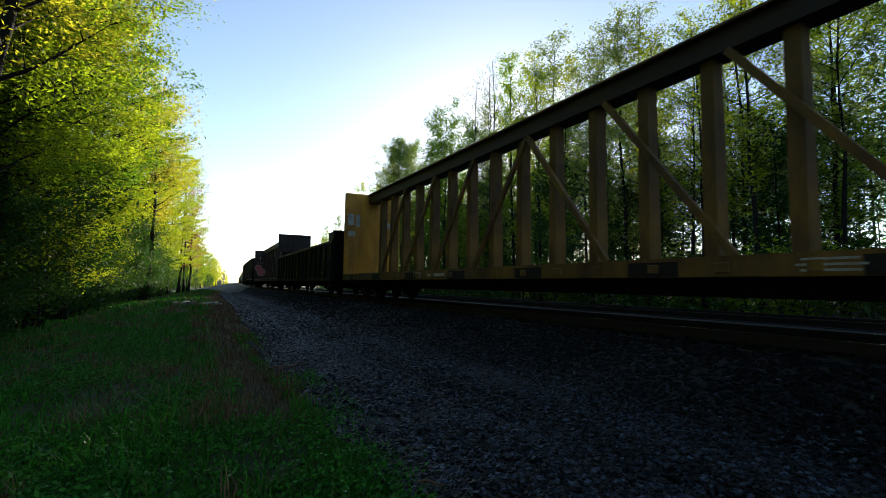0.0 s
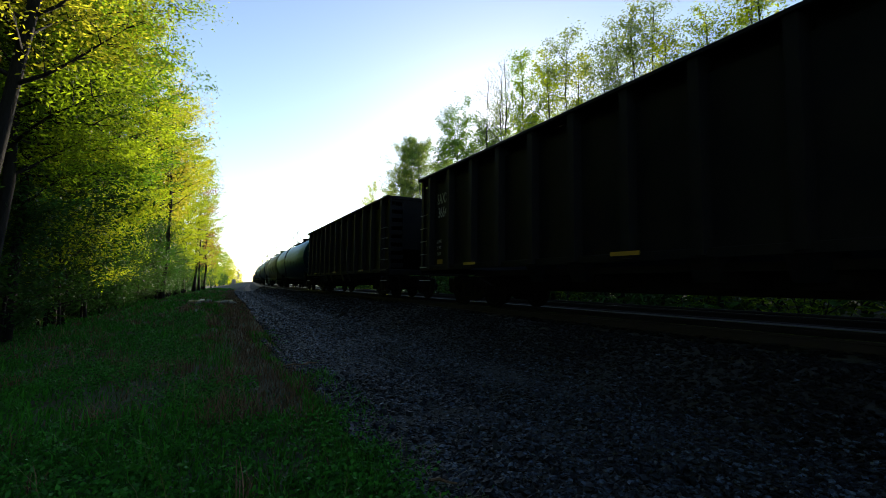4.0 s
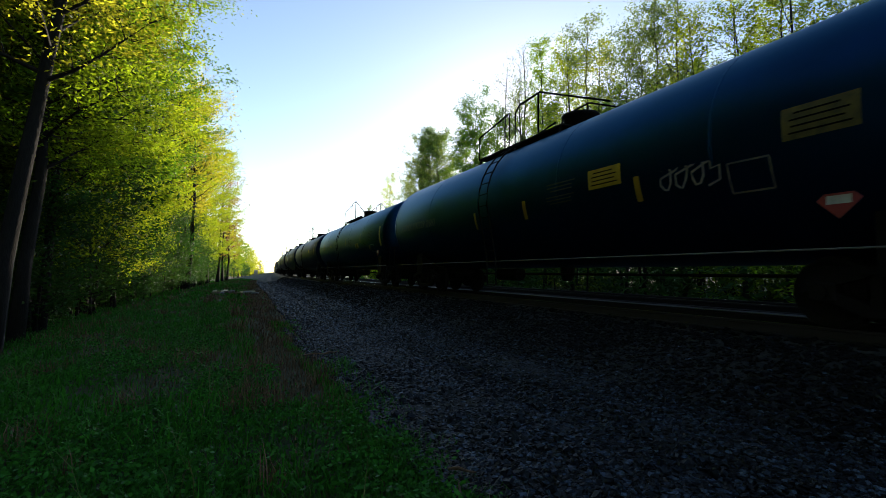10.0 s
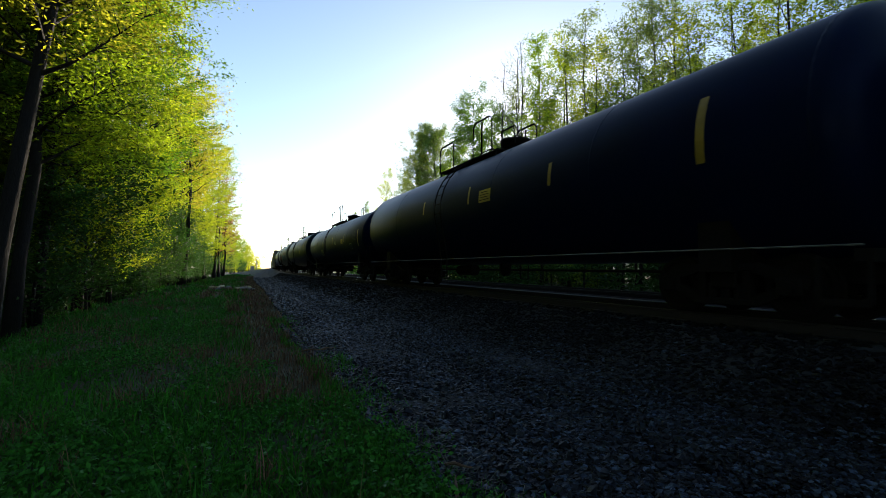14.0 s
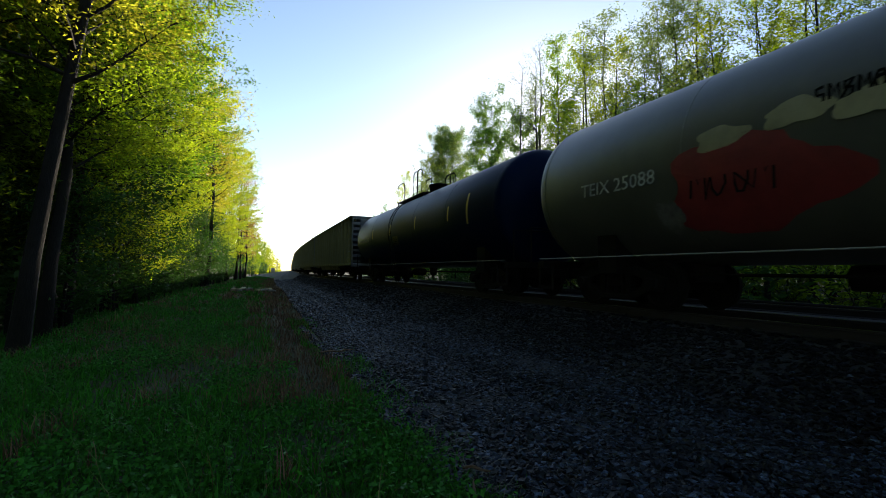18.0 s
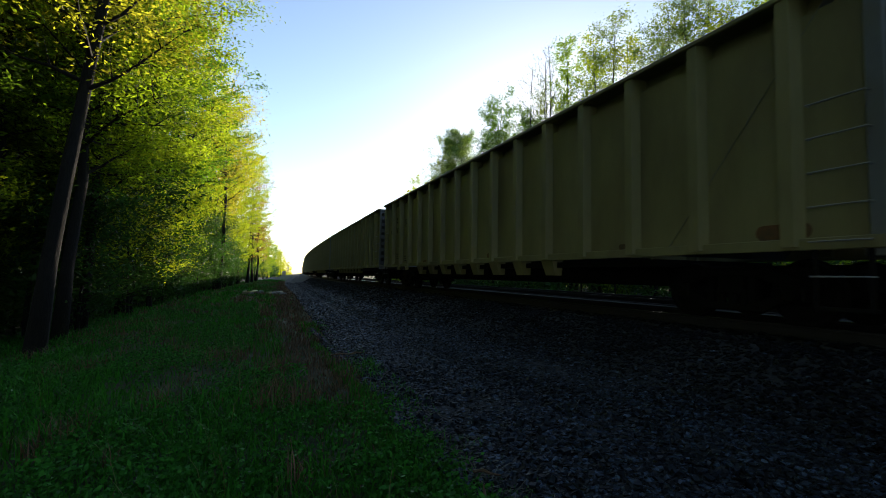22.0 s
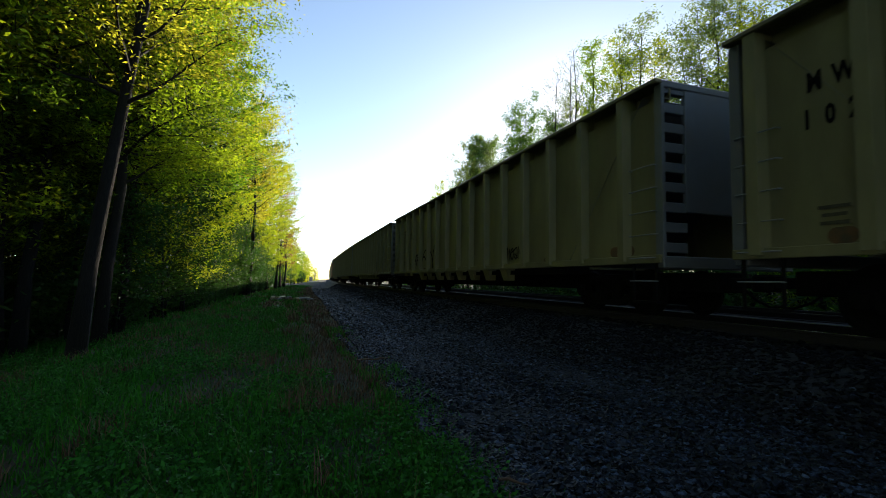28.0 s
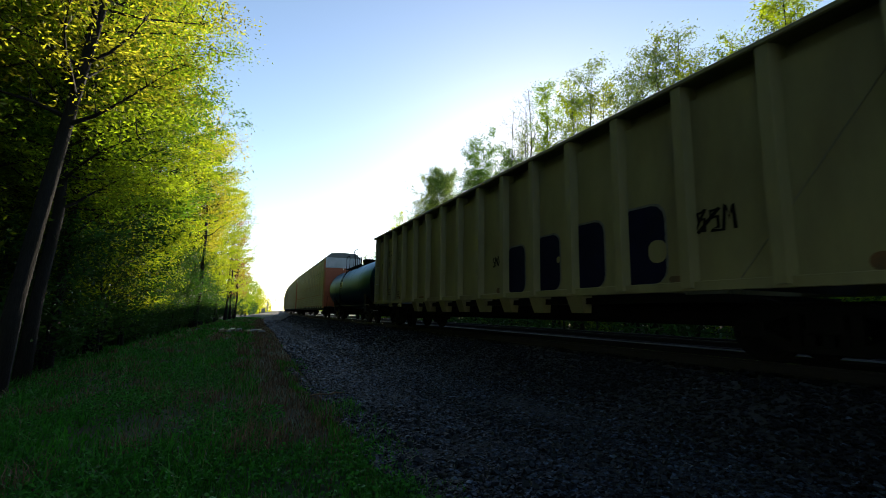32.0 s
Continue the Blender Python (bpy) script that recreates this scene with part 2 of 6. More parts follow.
def mesh_of(name, verts, faces, mat):
    """One mesh from arrays of corners and of faces with equal numbers of corners."""
    verts, faces = np.asarray(verts, np.float32), np.asarray(faces, np.int32)
    me = bpy.data.meshes.new(name)
    me.vertices.add(len(verts))
    me.vertices.foreach_set("co", verts.ravel())
    k = faces.shape[1]
    me.loops.add(faces.size)
    me.loops.foreach_set("vertex_index", faces.ravel())
    me.polygons.add(len(faces))
    me.polygons.foreach_set("loop_start", np.arange(len(faces), dtype=np.int32) * k)
    me.update(calc_edges=True)
    me.shade_flat()
    me.materials.append(M[mat])
    return me


def box(bm, x0, x1, y0, y1, z0, z1, bevel=0.0):
    """A box between two corners, with worn edges if bevel is given."""
    r = bmesh.ops.create_cube(bm, size=1)
    vs = r["verts"]
    for v in vs:
        v.co = Vector(((x0 + x1) / 2 + v.co.x * (x1 - x0), (y0 + y1) / 2 + v.co.y * (y1 - y0), (z0 + z1) / 2 + v.co.z * (z1 - z0)))
    if bevel:
        es = list({e for v in vs for e in v.link_edges})
        bmesh.ops.bevel(bm, geom=es, offset=bevel, segments=1, affect="EDGES")
    return bm


def prism(bm, profile, y0, y1):
    """A bar along y with a profile of (x, z) corners."""
    a, b = [[bm.verts.new((x, y, z)) for x, z in profile] for y in (y0, y1)]
    n = len(profile)
    for k in range(n):
        bm.faces.new((a[k], a[(k + 1) % n], b[(k + 1) % n], b[k]))
    bm.faces.new(a[::-1])
    bm.faces.new(b)
    bmesh.ops.recalc_face_normals(bm, faces=bm.faces[:])
    return bm


def beam(bm, a, b, w, h, bevel=0.0):
    """A bar of w by h from a to b."""
    a, b = Vector(a), Vector(b)
    d = b - a
    r = bmesh.ops.create_cube(bm, size=1)
    rot = d.to_track_quat("Z", "Y").to_matrix().to_4x4()
    m = Matrix.Translation((a + b) / 2) @ rot @ Matrix.Diagonal((w, h, d.length, 1))
    bmesh.ops.transform(bm, matrix=m, verts=r["verts"])
    return bm


def tube(bm, pts, radii, sides=8, caps=True):
    """A round bar along points, with a radius at each."""
    rings = []
    pts = [Vector(p) for p in pts]
    if not isinstance(radii, (list, tuple)):
        radii = [radii] * len(pts)
    for i, p in enumerate(pts):
        d = (pts[min(i + 1, len(pts) - 1)] - pts[max(i - 1, 0)]).normalized()
        q = d.to_track_quat("Z", "Y")
        rings.append([bm.verts.new(p + q @ Vector((math.cos(2 * math.pi * k / sides) * radii[i], math.sin(2 * math.pi * k / sides) * radii[i], 0))) for k in range(sides)])
    for a, b in zip(rings, rings[1:]):
        for k in range(sides):
            bm.faces.new((a[k], a[(k + 1) % sides], b[(k + 1) % sides], b[k]))
    if caps:
        bm.faces.new(rings[0][::-1])
        bm.faces.new(rings[-1])
    return bm


def lathe(bm, profile, axis="y", sides=32, centre=(0, 0, 0)):
    """A turned body: (along, radius) pairs about an axis through centre."""
    rings = []
    for u, r in profile:
        ring = []
        for k in range(sides):
            a = 2 * math.pi * k / sides
            c, s = math.cos(a) * r, math.sin(a) * r
            p = {"x": (u, c, s), "y": (c, u, s), "z": (c, s, u)}[axis]
            ring.append(bm.verts.new(Vector(p) + Vector(centre)))
        rings.append(ring)
    for a, b in zip(rings, rings[1:]):
        for k in range(sides):
            bm.faces.new((a[k], a[(k + 1) % sides], b[(k + 1) % sides], b[k]))
    bm.faces.new(rings[0][::-1])
    bm.faces.new(rings[-1])
    bmesh.ops.recalc_face_normals(bm, faces=bm.faces[:])
    return bm


def letters(name, body, size, m, mat, parent, label="", offset=0.0):
    """Raised paint in the built-in font as a mesh; m poses it, with its lines centred."""
    cu = bpy.data.curves.new(name, "FONT")
    cu.body, cu.size, cu.align_x, cu.align_y, cu.resolution_u, cu.extrude, cu.offset = body, size, "CENTER", "CENTER", 2, 0.002, offset
    tmp = new("tmp", cu)
    me = bpy.data.meshes.new_from_object(tmp)
    bpy.data.objects.remove(tmp)
    bpy.data.curves.remove(cu)
    me.materials.clear()
    me.materials.append(M[mat])
    ob = new(name, me)
    ob.parent, ob.matrix_basis = parent, m
    if label:
        ob["label"] = label
    return ob


# ---- the line's plan ----
# A gentle curve to the right from beside the eye to CURVE_END, then straight; u is the distance along it, off the distance to the right of the eye's line.
RADIUS = 1350.0
CURVE_END = 121.0
NEAR_RAIL, GAUGE, RAIL_TOP = 7.2, 1.505, 0.965
TRACK = NEAR_RAIL + GAUGE / 2
SECOND = 12.55
SEAT = 0.13  # the car bodies sit this much lower on their trucks


def along(u, off=0.0, z=0.0):
    """The place at u along the line, off metres to the right of the eye's own line."""
    if u <= 0:
        return Vector((off, u, z))
    a = min(u, CURVE_END) / RADIUS
    d = max(0.0, u - CURVE_END)
    return Vector((RADIUS - (RADIUS - off) * math.cos(a) + d * math.sin(a), (RADIUS - off) * math.sin(a) + d * math.cos(a), z))


def bend(u):
    """How far the line has swung to the right at u, for arrays."""
    a = np.clip(u, 0, CURVE_END)
    return a * a / (2 * RADIUS) + np.maximum(0, u - CURVE_END) * CURVE_END / RADIUS


def drift(u):
    """How far the edge of the stones draws away from the grass further on."""
    return np.clip(0.03 * (u - 4.0), 0.0, 0.9)


def heading(u):
    return -math.degrees(min(max(0.0, u), CURVE_END) / RADIUS)


def ground_z(off, u=0.0):
    """The height of the ground across the line: wood floor, grass verge, stone strip, track beds, far bank."""
    pts = ((-60, -1.2), (-12, -0.9), (-6.5, -0.55), (-3.5, -0.12), (-1.0, 0.02), (1.4, -0.02), (2.9, 0.03), (3.25, 0.02), (3.5, -0.07), (3.75, -0.05), (4.05, 0.06), (5.0, 0.12), (6.15, 0.74),
           (6.5, 0.77), (9.4, 0.77), (10.2, 0.64), (11.0, 0.77), (14.2, 0.77), (15.6, 0.15), (17.5, -0.2), (19.5, -0.25), (23.0, 0.4), (32, 1.0), (60, 3.6), (120, 9), (400, 24))
    for (a, za), (b, zb) in zip(pts, pts[1:]):
        if off <= b:
            k = max(0.0, (off - a) / (b - a))
            return za + (zb - za) * k
    return pts[-1][1]


# ---- ground and track ----
def ground():
    us = np.r_[-800, -300, -100, -60, -30, -15, np.arange(-8, 40, 0.5), np.arange(40, 120, 4), np.arange(120, 400, 20), 400, 600, 900, 1400]
    offs = np.r_[-900, -300, -100, -60, -30, -20, -14, -12, np.arange(-10, 2, 0.4), 2.2, 2.9, 3.25, 3.5, 3.75, 4.05, 4.5, 5.0, 5.5, 6.15, 6.5, 9.4, 10.2, 11.0, 14.2, 15.6, 17.5, 18.6, 19.5, 21, 23, 30, 60, 150, 400, 900]
    V, F = [], []
    for i, u in enumerate(us):
        for j, o in enumerate(offs):
            z = ground_z(o)
            if -10 < o < 1.5 and u < 120:
                z += 0.09 * noise.noise((o * 0.35, u * 0.3, 3)) + 0.05 * noise.noise((o * 1.3, u * 1.1, 7))
            if o < -12:
                z += 0.5 * noise.noise((o * 0.05, u * 0.05, 1))
            V.append(tuple(along(float(u), float(o), z - 0.05)))
    k = len(offs)
    for i in range(len(us) - 1):
        for j in range(k - 1):
            a = i * k + j
            F.append((a, a + 1, a + k + 1, a + k))
    g = new("ground", mesh_of("ground", V, F, "soil"))
    g.data.shade_smooth()
    tagged(g, "dark earth under short grass and leaf litter", "ground", kind="structure")


def ballast_bed():
    """The stone bed as one strip across, following the curve."""
    us = np.r_[-760, -300, -100, -40, -20, np.arange(-10, 60, 1.0), np.arange(60, 200, 5), np.arange(200, 820, 20)]
    offs = [1.35, 1.6, 2.2, 2.9, 3.25, 3.5, 3.75, 4.05, 4.5, 5.0, 5.4, 5.8, 6.15, 6.5, 8.0, 9.4, 10.2, 11.0, 12.5, 14.2, 15.5]
    V, F = [], []
    for u in us:
        for o in offs:
            edge = 0.35 * noise.noise((0, u * 0.4, 5)) + float(drift(u)) if o < 2 else 0.9 * float(drift(u)) if o < 2.5 else 0
            V.append(tuple(along(u, o + edge, ground_z(o) + (-0.06 if o < 1.5 else 0.012) + 0.03 * noise.noise((o, u * 0.7, 2)))))
    k = len(offs)
    for i in range(len(us) - 1):
        for j in range(k - 1):
            a = i * k + j
            F.append((a, a + 1, a + k + 1, a + k))
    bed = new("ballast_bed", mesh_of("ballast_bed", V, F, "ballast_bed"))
    tagged(bed, "grey crushed stone bed beside and under the track", "ballast", kind="structure")
    return bed


RAIL_PROFILE = [(-0.07, -0.178), (0.07, -0.178), (0.07, -0.165), (0.012, -0.145), (0.012, -0.045), (0.036, -0.035), (0.036, -0.006), (0.028, 0), (-0.028, 0), (-0.036, -0.006), (-0.036, -0.035), (-0.012, -0.045), (-0.012, -0.145), (-0.07, -0.165)]


def rail(name, off, top, parent):
    us = [-700, -300, -60, -30, 0, *range(10, 200, 10), *range(200, 780, 30)]
    bm = bmesh.new()
    rings = [[bm.verts.new(along(u, off + x, top + z)) for x, z in RAIL_PROFILE] for u in us]
    n = len(RAIL_PROFILE)
    for a, b in zip(rings, rings[1:]):
        for k in range(n):
            f = bm.faces.new((a[k], b[k], b[(k + 1) % n], a[(k + 1) % n]))
            f.material_index = 1 if k == 7 else 0
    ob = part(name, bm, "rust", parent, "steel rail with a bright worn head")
    ob.data.materials.append(M["steel"])
    return ob


def track(name, centre, top, label, step=0.5, last=60):
    t = tagged(new(name), label, "railway track", kind="structure")
    for s in (-1, 1):
        rail("rail", centre + s * GAUGE / 2, top, t)
    bm = bmesh.new()
    box(bm, -1.3, 1.3, -0.11, 0.11, -0.16, 0, 0.012)
    first = None
    u = -8.0
    while u < last:
        m = Matrix.Translation(along(u, centre, top - 0.185)) @ pose(random.uniform(-0.05, 0.05), 0, 0, 0, 0, heading(u) + random.uniform(-0.8, 0.8))
        if first is None:
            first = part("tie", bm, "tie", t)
            first.matrix_basis = m
        else:
            more("tie", first, t, m)
        u += step
    return t


# ---- running gear ----
def wheelset():
    bm = bmesh.new()
    tube(bm, [(-1.0, 0, 0), (1.0, 0, 0)], 0.08, 12)
    for s in (-1, 1):
        x = s * 0.7525
        prof = [(-0.065, 0.40), (-0.06, 0.455), (0.04, 0.46), (0.055, 0.488), (0.075, 0.485), (0.075, 0.40), (0.045, 0.36), (0.03, 0.18), (0.06, 0.13), (-0.06, 0.13), (-0.03, 0.18), (-0.035, 0.36)]
        if s > 0:
            prof = [(-u, r) for u, r in prof]
        b2 = bmesh.new()
        n = 24
        rings = [[b2.verts.new((x + u, math.cos(2 * math.pi * k / n) * r, math.sin(2 * math.pi * k / n) * r)) for k in range(n)] for u, r in prof]
        for a, b in zip(rings, rings[1:] + rings[:1]):
            for k in range(n):
                b2.faces.new((a[k], a[(k + 1) % n], b[(k + 1) % n], b[k]))
        bmesh.ops.recalc_face_normals(b2, faces=b2.faces[:])
        me = bpy.data.meshes.new("t")
        b2.to_mesh(me)
        b2.free()
        bm.from_mesh(me)
        bpy.data.meshes.remove(me)
        for k in range(4):
            a = k * math.pi / 2
            box(bm, x - 0.05, x + 0.05, math.cos(a) * 0.25 - 0.04, math.cos(a) * 0.25 + 0.04, math.sin(a) * 0.25 - 0.04, math.sin(a) * 0.25 + 0.04)
    return bm


GEAR = {}
WHEELS = []


def truck(car, y):
    """A two-axle bogie at y under a car: bolster, two side frames, two wheelsets."""
    if not GEAR:
        bm = bmesh.new()
        box(bm, -1.1, 1.1, -0.2, 0.2, 0.42, 0.72, 0.03)
        box(bm, -0.35, 0.35, -0.3, 0.3, 0.70, 0.80, 0.02)
        box(bm, -0.9, 0.9, -0.62, -0.5, 0.40, 0.52)
        box(bm, -0.9, 0.9, 0.5, 0.62, 0.40, 0.52)
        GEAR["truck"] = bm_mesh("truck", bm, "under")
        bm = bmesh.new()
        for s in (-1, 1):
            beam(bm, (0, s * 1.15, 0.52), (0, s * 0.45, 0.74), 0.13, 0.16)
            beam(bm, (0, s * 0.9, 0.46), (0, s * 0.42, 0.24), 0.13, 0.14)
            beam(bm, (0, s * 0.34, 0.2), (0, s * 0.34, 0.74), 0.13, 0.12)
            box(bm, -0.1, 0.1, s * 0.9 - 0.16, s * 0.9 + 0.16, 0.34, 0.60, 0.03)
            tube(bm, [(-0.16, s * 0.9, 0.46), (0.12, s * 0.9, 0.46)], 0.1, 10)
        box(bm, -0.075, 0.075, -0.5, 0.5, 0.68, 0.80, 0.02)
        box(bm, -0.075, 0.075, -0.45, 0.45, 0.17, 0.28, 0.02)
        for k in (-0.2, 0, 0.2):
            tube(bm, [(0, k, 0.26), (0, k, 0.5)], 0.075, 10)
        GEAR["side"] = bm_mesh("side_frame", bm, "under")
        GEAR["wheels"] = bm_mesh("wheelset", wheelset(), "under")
    t = new("truck", GEAR["truck"])
    t.parent, t.matrix_basis = car, pose(0, y, SEAT)
    for s in (-1, 1):
        f = new("side_frame", GEAR["side"])
        f.parent, f.matrix_basis = t, pose(s * 1.0, 0, 0)
    for s in (-1, 1):
        w = new("wheelset", GEAR["wheels"])
        w.parent = t
        w.matrix_parent_inverse = pose(0, s * 0.9, 0.46)
    return t


def bm_mesh(name, bm, mat):
    me = bpy.data.meshes.new(name)
    bm.to_mesh(me)
    bm.free()
    me.materials.append(M[mat])
    return me


def coupler(car, y, s):
    bm = bmesh.new()
    box(bm, -0.09, 0.09, y, y + s * 0.55, 0.72, 0.9, 0.02) if s > 0 else box(bm, -0.09, 0.09, y - 0.55, y, 0.72, 0.9, 0.02)
    yy = y + s * 0.62
    box(bm, -0.16, 0.12, yy - 0.14, yy + 0.14, 0.66, 0.96, 0.04)
    part("coupler", bm, "under", car)
    bm = bmesh.new()
    tube(bm, [(0.35, y - s * 0.1, 0.75), (0.36, y + s * 0.2, 0.5), (0.32, y + s * 0.5, 0.38), (0.25, y + s * 0.75, 0.42)], 0.025, 6)
    part("air_hose", bm, "under", car)


def ladder(car, x, y0, y1, z0, z1, n, mat="galv", out=0.08):
    bm = bmesh.new()
    tube(bm, [(x, y0, 0), (x - out, y0, 0), (x - out, y1, 0), (x, y1, 0)], 0.012, 6)
    first = part("grab_iron", bm, mat, car)
    first.matrix_basis = pose(0, 0, z0)
    for k in range(1, n):
        more("grab_iron", first, car, pose(0, 0, z0 + (z1 - z0) * k / (n - 1)))


def square_frame(car, y, z, w, h, x, mat="faded"):
    """A thin painted frame with bars for the writing that cannot be read."""
    bm = bmesh.new()
    for a, b, c, d in ((-w / 2, w / 2, h / 2 - 0.02, h / 2), (-w / 2, w / 2, -h / 2, -h / 2 + 0.02), (-w / 2, -w / 2 + 0.02, -h / 2, h / 2), (w / 2 - 0.02, w / 2, -h / 2, h / 2)):
        box(bm, x - 0.004, x, y + a, y + b, z + c, z + d)
    return part("stencil_frame", bm, mat, car)


def bars(car, y, z, w, h, n, x, mat="faded", name="stencil_line"):
    """Lines of writing too small to read, as plain bars."""
    rnd = random.Random(int(y * 100) + n)
    for k in range(n):
        bm = bmesh.new()
        zz = z + h / 2 - h * (k + 0.5) / n
        ww = w * rnd.uniform(0.7, 1.0)
        box(bm, x - 0.004, x, y - ww / 2, y + ww / 2, zz - h / n * 0.22, zz + h / n * 0.22)
        part(name, bm, mat, car)


def ring_patch(bm, r, cz, y0, y1, a0, a1, lift=0.006, n=8, m=2):
    """A patch of paint on a tank's near side: angles from the horizontal, in degrees."""
    g = []
    for i in range(n + 1):
        a = math.radians(a0 + (a1 - a0) * i / n)
        g.append([bm.verts.new((-(r + lift) * math.cos(a), y0 + (y1 - y0) * j / m, cz + (r + lift) * math.sin(a))) for j in range(m + 1)])
    for i in range(n):
        for j in range(m):
            bm.faces.new((g[i][j], g[i][j + 1], g[i + 1][j + 1], g[i + 1][j]))
    return bm


# ---- cars (each lies along y, its far end at +y, z = 0 on the rail) ----
def common(car, half, trucks):
    for s in (-1, 1):
        truck(car, s * trucks)
        coupler(car, s * half, s)


def centerbeam_car(length, mat, number="", label="", mark="white"):
    car = tagged(new("centerbeam_flat_car"), label, "freight car", "freight train")
    h = length / 2
    bm = bmesh.new()
    box(bm, -0.35, 0.35, -h, h, 0.62, 1.02, 0.02)
    part("underframe", bm, "under", car)
    bm = bmesh.new()
    beam(bm, (-1.35, 0, 1.0), (1.35, 0, 1.0), 0.12, 0.18)
    first = part("cross_bearer", bm, "under", car)
    first.matrix_basis = pose(0, -h + 1.2, 0)
    for k in range(1, 15):
        more("cross_bearer", first, car, pose(0, -h + 1.2 + (length - 2.4) * k / 14, 0))
    for s in (-1, 1):
        bm = bmesh.new()
        box(bm, s * 1.43 - 0.03, s * 1.43 + 0.03, -h, h, 0.92, 1.20, 0.008)
        box(bm, s * 1.40 - 0.06, s * 1.40 + 0.06, -h, h, 1.17, 1.215)
        for k in range(22):
            y = -h + 0.8 + (length - 1.6) * k / 21
            box(bm, s * 1.475 - 0.03, s * 1.475 + 0.03, y - 0.09, y + 0.09, 0.98, 1.12, 0.01)
        part("side_sill", bm, mat, car)
    bm = bmesh.new()
    box(bm, -1.38, 1.38, -h + 0.1, h - 0.1, 1.17, 1.21)
    part("deck", bm, "wood", car)
    bm = bmesh.new()
    box(bm, -0.24, 0.24, -h, h, 4.74, 5.14, 0.01)
    part("top_chord", bm, "brown_car", car)
    bm = bmesh.new()
    box(bm, -0.34, 0.34, -h, h, 5.143, 5.20, 0.01)
    part("top_plate", bm, mat, car)
    ys = [1.31 * k + 0.2 for k in range(-9, 9)]
    first = None
    for k, y in enumerate(ys):
        if first is None:
            bm = bmesh.new()
            vs = []
            for z, w in ((1.24, 0.17), (4.75, 0.13)):
                vs.append([bm.verts.new((a * w, b * 0.12, z)) for a, b in ((-1, -1), (1, -1), (1, 1), (-1, 1))])
            for i in range(4):
                bm.faces.new((vs[0][i], vs[0][(i + 1) % 4], vs[1][(i + 1) % 4], vs[1][i]))
            first = part("post", bm, mat, car)
            first.matrix_basis = pose(0, y, 0)
        else:
            more("post", first, car, pose(0, y, 0))
    for k in range(4):
        for s in (-1, 1):
            bm = bmesh.new()
            beam(bm, (-0.2, -0.2 + s * 2.62 * k, 4.75), (-0.2, -0.2 + s * 2.62 * (k + 1), 1.3), 0.10, 0.13)
            part("diagonal", bm, mat, car)
    for s in (-1, 1):
        bm = bmesh.new()
        y = s * (h - 0.06)
        box(bm, -1.42, 1.42, y - 0.04, y + 0.04, 0.95, 5.20, 0.01)
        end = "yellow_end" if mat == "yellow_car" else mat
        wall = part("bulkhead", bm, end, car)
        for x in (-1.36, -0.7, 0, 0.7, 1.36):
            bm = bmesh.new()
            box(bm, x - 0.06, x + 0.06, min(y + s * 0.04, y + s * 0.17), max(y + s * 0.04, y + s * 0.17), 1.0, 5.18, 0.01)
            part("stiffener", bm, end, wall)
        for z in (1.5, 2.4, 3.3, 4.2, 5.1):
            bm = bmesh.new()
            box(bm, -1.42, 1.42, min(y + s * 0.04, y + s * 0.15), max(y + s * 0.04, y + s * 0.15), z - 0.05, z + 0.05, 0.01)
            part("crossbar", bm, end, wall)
        ladder(car, -1.43, s * (h - 0.35) - 0.2, s * (h - 0.35) + 0.2, 1.6, 4.3, 9, mat)
    y = h - 0.103
    if mat == "yellow_car":
        for x, z, w, hh in ((-1.15, 3.9, 0.3, 0.55), (-0.8, 3.85, 0.22, 0.6), (-1.1, 3.2, 0.35, 0.25), (0.5, 3.9, 0.25, 0.7), (0.85, 3.7, 0.3, 0.3)):
            bm = bmesh.new()
            box(bm, x - w / 2, x + w / 2, y - 0.004, y, z - hh / 2, z + hh / 2)
            part("faded_patch", bm, "white", car, "worn white stencil patch")
        letters("stencil", "TTZX", 0.24, pose(-1.49, h - 8.4, 1.06, 90, 0, -90), "white", car)
        bars(car, h - 9.7, 1.06, 1.3, 0.2, 1, -1.49, "white")
        bars(car, h - 19.4, 1.06, 0.75, 0.2, 3, -1.49, "white")
        for k in range(7):
            bm = bmesh.new()
            yy = h - 1.5 - k * 3.1
            box(bm, -1.472, -1.458, yy - 0.5, yy + 0.4, 0.93, 1.16)
            part("rust_patch", bm, "rust", car)
    else:
        square_frame(car, h - 16.5, 1.06, 1.5, 0.3, -1.49)
        bars(car, h - 16.2, 1.06, 0.6, 0.22, 4, -1.49)
        for yy in (h - 6, h - 9, h - 12):
            bm = bmesh.new()
            box(bm, -1.495, -1.488, yy - 0.35, yy + 0.35, 1.0, 1.12)
            part("reflector", bm, "stripe", car)
        for x in (-1.0, 0.65):
            letters("stencil", "1" if x < 0 else "7", 0.62, pose(x + 0.3, y - 0.004, 4.05, 90, 0, 0), "white", car)
            for z in (4.95, 4.75, 4.6, 3.55, 3.4):
                bm = bmesh.new()
                box(bm, x - 0.1, x + 0.7, y - 0.005, y, z - 0.035, z + 0.035)
                part("stencil_line", bm, "faded", car)
        for k in range(9):
            bm = bmesh.new()
            box(bm, 0.55, 1.3, y - 0.005, y, 1.6 + k * 0.2, 1.66 + k * 0.2)
            part("stencil_line", bm, "faded", car)
        for (x, z, r) in ((-0.95, 2.75, 0.42), (-0.55, 2.2, 0.5)):
            bm = bmesh.new()
            lathe(bm, [(y - 0.004, r + 0.06), (y, r + 0.06)], "y", 24, (x, 0, z))
            part("graffiti_outline", bm, "white", car)
            bm = bmesh.new()
